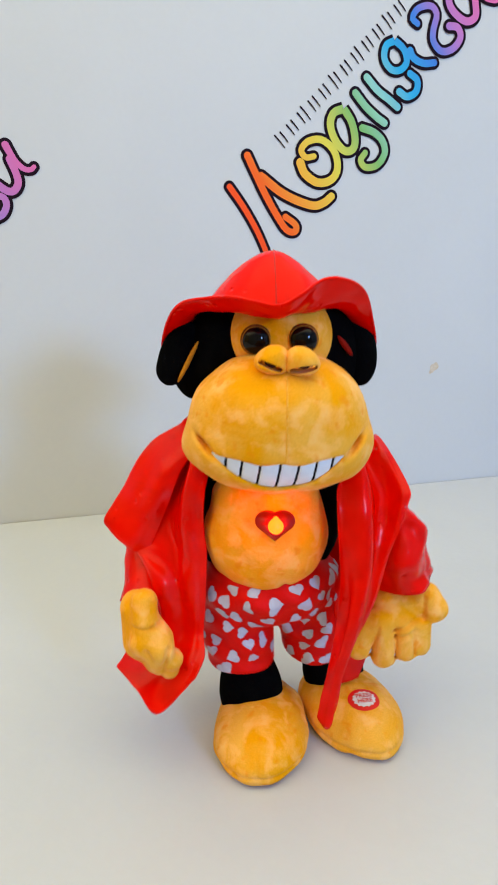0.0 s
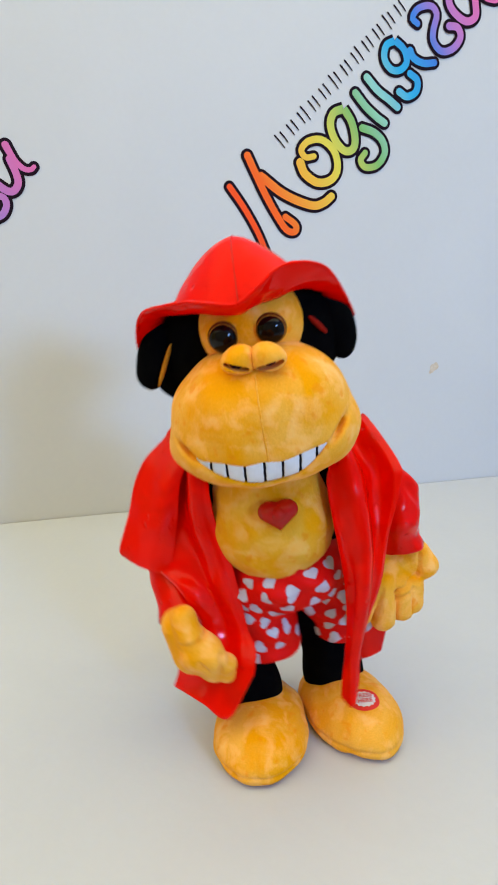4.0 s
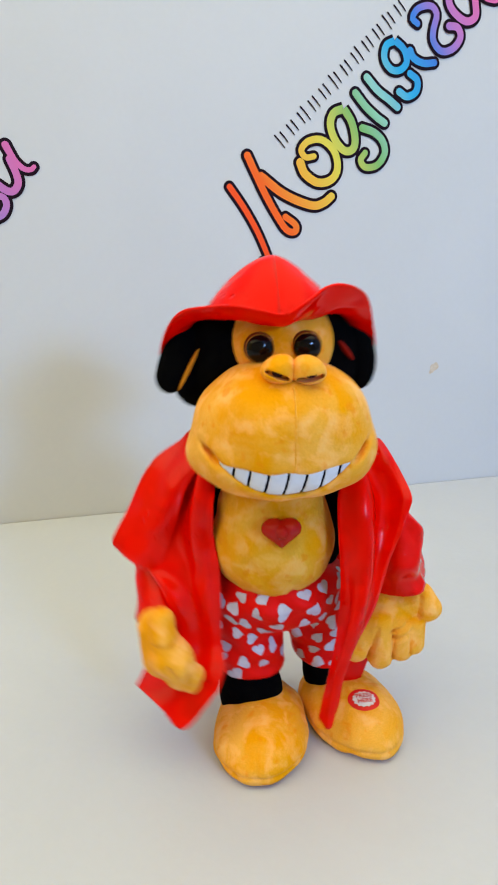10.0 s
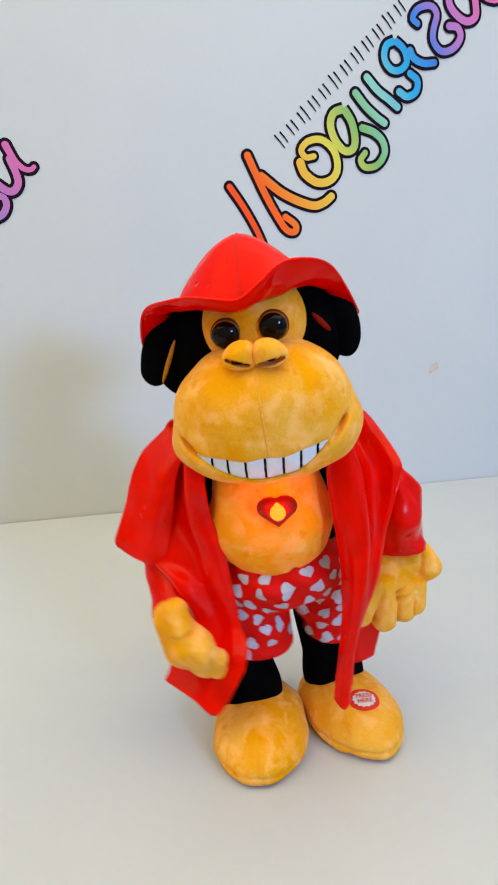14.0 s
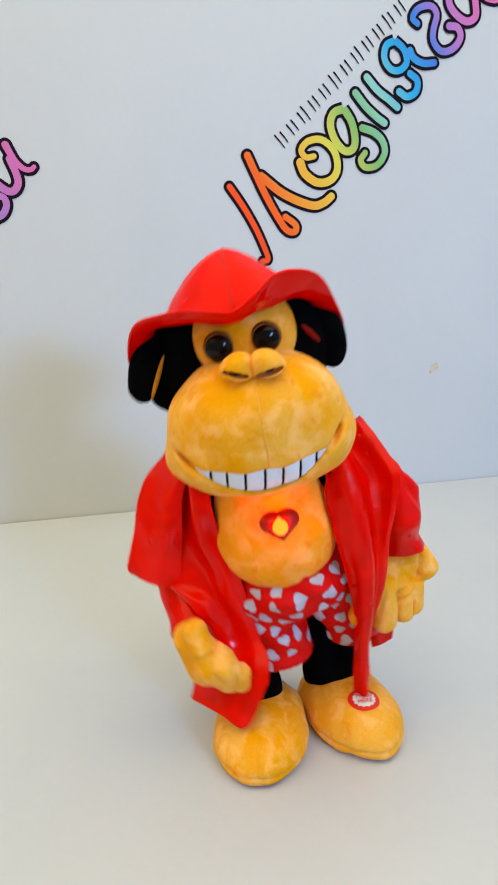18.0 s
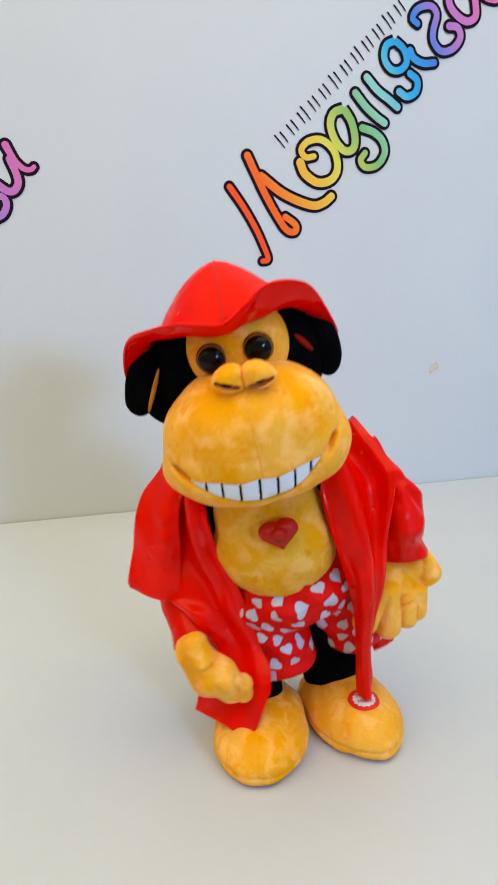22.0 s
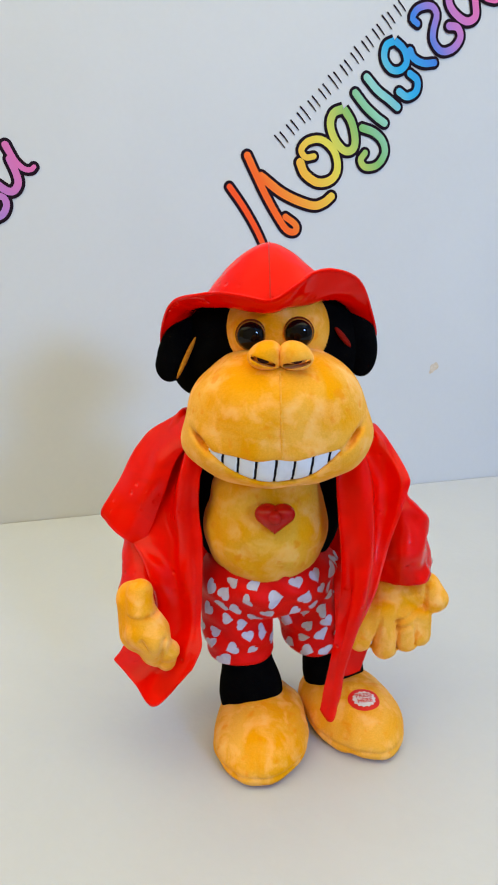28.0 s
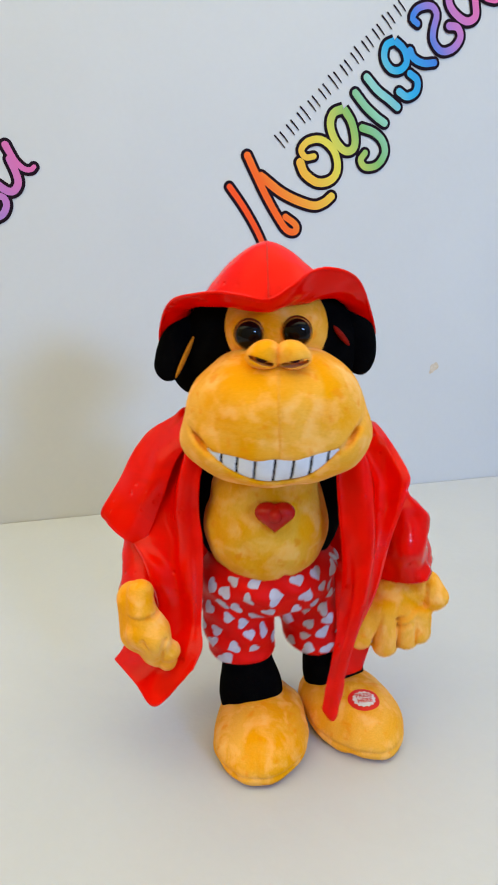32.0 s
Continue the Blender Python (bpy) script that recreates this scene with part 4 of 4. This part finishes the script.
hand([((-0.0112, 0.006, 0.0180), (-0.0066, 0.004, -0.0080), 0.0140, 0.0165),
      ((-0.0050, 0.004, -0.0060), (0.0030, 0.004, -0.0200), 0.0160, 0.0130),
      ((-0.0040, -0.003, 0.0280), (-0.0040, -0.008, 0.0140), 0.0102, 0.0100),
      ((-0.0030, -0.005, 0.0100), (0.0060, -0.007, -0.0030), 0.0115, 0.0120),
      ((-0.0040, -0.009, -0.0020), (0.0080, -0.013, -0.0070), 0.0122, 0.0112),
      ((0.0060, -0.008, -0.0150), (0.0160, -0.008, -0.0185), 0.0106, 0.0092),
      ((0.0040, -0.002, -0.0235), (0.0140, -0.003, -0.0295), 0.0100, 0.0084)],
     [((0.0080, 0.0125), (-0.0110, 0.0120)), ((0.0150, -0.0035), (0.0075, -0.0330)), ((-0.0010, -0.0040), (0.0030, -0.0120))], HL, "tan plush hand with curled fingers", left_sleeve)

sr = bend([(0.1073, 0.018, 0.2331), (0.1200, 0, 0.1847), (0.1335, 0.002, 0.136)], 42)
right_sleeve = part("sleeve", *tube(sr, [0.004 + 0.0180 * min(1, k / 24) ** 0.9 + 0.0065 * (k / 41) ** 2 for k in range(42)], 48, 0.85, True, 0.0100), VINYL, toy, "red vinyl sleeve", origin=PA)
HR = Vector((0.1245, -0.004, 0.0945))
hand([((-0.0050, 0.004, 0.0215), (0.0160, 0.004, 0.0225), 0.0135, 0.0140),
      ((-0.0040, 0.002, 0.0080), (0.0130, 0.002, 0.0070), 0.0150, 0.0150),
      ((0.0240, 0.000, 0.0300), (0.0315, -0.004, 0.0205), 0.0125, 0.0116),
      ((-0.0200, -0.003, 0.0060), (-0.0305, -0.007, -0.0135), 0.0125, 0.0112),
      ((-0.0120, -0.008, 0.0100), (-0.0100, -0.011, -0.0195), 0.0125, 0.0108),
      ((0.0050, -0.009, 0.0040), (0.0085, -0.010, -0.0130), 0.0110, 0.0112),
      ((0.0185, -0.004, 0.0040), (0.0205, -0.006, -0.0110), 0.0112, 0.0105)],
     [((-0.0010, -0.0200), (-0.0020, 0.0060)), ((-0.0215, -0.0180), (-0.0170, 0.0110)), ((-0.0040, 0.0060), (0.0190, 0.0150)), ((0.0215, 0.0340), (0.0220, 0.0130)), ((0.0145, -0.0160), (0.0130, 0.0030)), ((-0.0020, 0.0000), (0.0150, 0.0060))], HR, "tan plush hand with broad bent fingers", right_sleeve)
part("coat_back", *sheet([
    [(-0.0338, 0.045, 0.2505), (-0.0055, 0.055, 0.253), (0.0543, 0.055, 0.253), (0.0781, 0.045, 0.2454)],
    [(-0.0686, 0.05, 0.2049), (-0.0057, 0.065, 0.2053), (0.0511, 0.065, 0.2053), (0.1003, 0.05, 0.2049)],
    [(-0.0701, 0.05, 0.1506), (-0.0058, 0.068, 0.1429), (0.0526, 0.068, 0.1429), (0.0998, 0.05, 0.1562)],
    [(-0.0633, 0.048, 0.1064), (-0.006, 0.066, 0.0913), (0.0536, 0.066, 0.0913), (0.0967, 0.05, 0.1054)],
], 40, 40, 0.0016, 0.002, 45, 4), VINYL, torso, "red vinyl coat back")
panel = part("coat_panel", *sheet([
    [(0.0727, 0.04, 0.2442), (0.0854, 0.045, 0.248), (0.0985, 0.05, 0.2466), (0.1092, 0.052, 0.2384)],
    [(0.0701, -0.03, 0.2409), (0.0815, -0.015, 0.2478), (0.0939, 0, 0.2552), (0.1064, 0.02, 0.2585)],
    [(0.0667, -0.044, 0.2254), (0.0848, -0.034, 0.2264), (0.1061, -0.02, 0.2257), (0.125, -0.018, 0.2287)],
    [(0.0673, -0.052, 0.2036), (0.0842, -0.044, 0.2026), (0.1031, -0.03, 0.204), (0.1241, -0.026, 0.2138)],
    [(0.0692, -0.056, 0.1686), (0.0819, -0.054, 0.17), (0.0964, -0.044, 0.1723), (0.1097, -0.036, 0.1805)],
    [(0.0692, -0.045, 0.1193), (0.0748, -0.06, 0.1304), (0.0858, -0.055, 0.1348), (0.099, -0.042, 0.1424)],
    [(0.064, -0.05, 0.082), (0.0663, -0.062, 0.0899), (0.0706, -0.057, 0.0866), (0.0756, -0.052, 0.0884)],
    [(0.0555, -0.055, 0.045), (0.0587, -0.06, 0.0388), (0.0637, -0.06, 0.0398), (0.0692, -0.055, 0.0544)],
], 64, 110, 0.0016, 0.0016, 30, 7, 1.35, 0.0105), VINYL, toy, "red vinyl coat front hanging in folds", origin=PP)
part("coat_hem", *sheet([
    [(0.071, 0, 0.1465), (0.0901, 0, 0.1465), (0.1209, 0.01, 0.1417)],
    [(0.073, -0.005, 0.0962), (0.0915, -0.004, 0.0956), (0.1116, 0.004, 0.091)],
    [(0.0749, -0.006, 0.064), (0.0867, -0.006, 0.0612), (0.1022, 0, 0.0657)],
    [(0.0764, -0.008, 0.0418), (0.0842, -0.008, 0.0441), (0.0955, -0.004, 0.0459)],
], 24, 30, 0.0016, 0.002, 45, 9), VINYL, panel, "red vinyl coat back hem")

# ---- the press sticker on the shoe ----
deps = bpy.context.evaluated_depsgraph_get()
deps.update()


def sticker():
    from mathutils.bvhtree import BVHTree
    me = right_shoe.data
    off = ORIGIN[right_shoe.name]
    tree = BVHTree.FromPolygons([v.co + off for v in me.vertices], [tuple(p.vertices) for p in me.polygons])
    eye = Vector(EYE)
    way = Vector((0.1684, 0.8687, -0.6215))
    at, nrm, _, _ = tree.ray_cast(eye, way)
    u = Vector((1, 0.12, 0)).cross(nrm).cross(nrm).normalized() * -1
    w = nrm.cross(u)

    def disc(rad, lift, n, wave=0.0):
        vs = [tree.find_nearest(at)[0] + nrm * lift]
        for m in (0.5, 1.0):
            for i in range(n):
                t = 2 * math.pi * i / n
                r = rad * m * (1 + wave * math.cos(14 * t) * (m == 1.0))
                q = at + (u * math.cos(t) + w * math.sin(t) * 0.80) * r
                vs.append(tree.find_nearest(q)[0] + nrm * lift)
        fs = [(0, 1 + i, 1 + (i + 1) % n) for i in range(n)] + [(1 + i, 1 + n + i, 1 + n + (i + 1) % n, 1 + (i + 1) % n) for i in range(n)]
        return vs, fs
    red = part("press_sticker", *disc(0.0143, 0.0006, 40), STICKER, right_shoe, "red round sticker with white jagged centre")
    part("sticker_centre", *disc(0.0098, 0.0011, 84, 0.07), STICKERW, right_shoe)
    for word, up in (("PRESS", 0.0010), ("HERE", -0.0042)):
        cu = bpy.data.curves.new("lettering", "FONT")
        cu.body, cu.size, cu.align_x, cu.extrude = word, 0.0056, "CENTER", 0.0001
        ob = new("lettering", cu)
        m = Matrix((u, w, nrm)).transposed().to_4x4()
        m.translation = at + w * up + nrm * 0.0019
        me2 = bpy.data.meshes.new_from_object(ob)
        bpy.data.objects.remove(ob)
        me2.transform(m)
        part("lettering", [v.co for v in me2.vertices], [tuple(p.vertices) for p in me2.polygons], STICKER, right_shoe, "red letters " + word, smooth=False)


sticker()

# ---- the dance: one crank turns, and every part sways with its phase ----
PHASE_TIMES = [k * 0.5 for k in (*range(0, 8), *range(11, 30), *range(33, 52), *range(55, 65))]
PHASES = [
    0.275, 0.820, 1.455, 2.010, 2.605, 3.215, 3.760, 4.290, 6.175, 6.780, 7.273, 7.885, 8.300, 8.845,
    9.338, 9.975, 10.545, 11.160, 11.715, 12.255, 12.835, 13.340, 13.945, 14.550, 15.127, 15.715, 16.150, 19.150,
    19.740, 20.240, 20.835, 21.325, 21.930, 22.480, 22.925, 23.235, 23.820, 24.310, 24.915, 25.475, 26.055, 26.550,
    27.160, 27.675, 28.230, 28.780, 30.940, 31.425, 31.615, 32.235, 32.720, 33.285, 33.780, 34.370, 34.865, 35.445]


def sway(name, t):
    ph = float(np.interp(t, PHASE_TIMES, PHASES)) * 2 * math.pi
    pivot, rows = SWAYS[name]
    basis = [1.0] + [g(k * ph) for k in range(1, 8) for g in (math.cos, math.sin)]
    x = [sum(b * r[i] for b, r in zip(basis, rows)) for i in range(6)]
    turn = Vector(x[:3])
    return Matrix.Translation(PIVOT[name] - ORIGIN[toy.name] + Vector(x[3:])) @ Matrix.Rotation(turn.length, 4, turn)


# whether the bulb shines, every half second
SHINE = "10101101" "010" "1010010110101010110" "101" "0101011010101010111" "010" "0001011010"


def motions():
    steps = [k / 15 for k in range(481)]
    for name, ob in (("head", head), ("torso", torso), ("left_side", left_sleeve), ("right_arm", right_sleeve), ("right_panel", panel)):
        walk(ob, [(min(t, 32.0), sway(name, min(t, 32.0))) for t in steps])
    # the bulb comes out of the heart to shine and slips back into it
    at, rows, last = LED_AT - PT, [], None
    for k, s in enumerate(SHINE):
        t = k * 0.5
        now = at + Vector((0, 0.0 if s == "1" else 0.066, 0))
        if k and s != SHINE[k - 1]:
            rows += [(t - 0.26, pose(*last)), (t - 0.22, pose(*now))]
        rows.append((t, pose(*now)))
        last = now
    walk(bulb, rows)


motions()
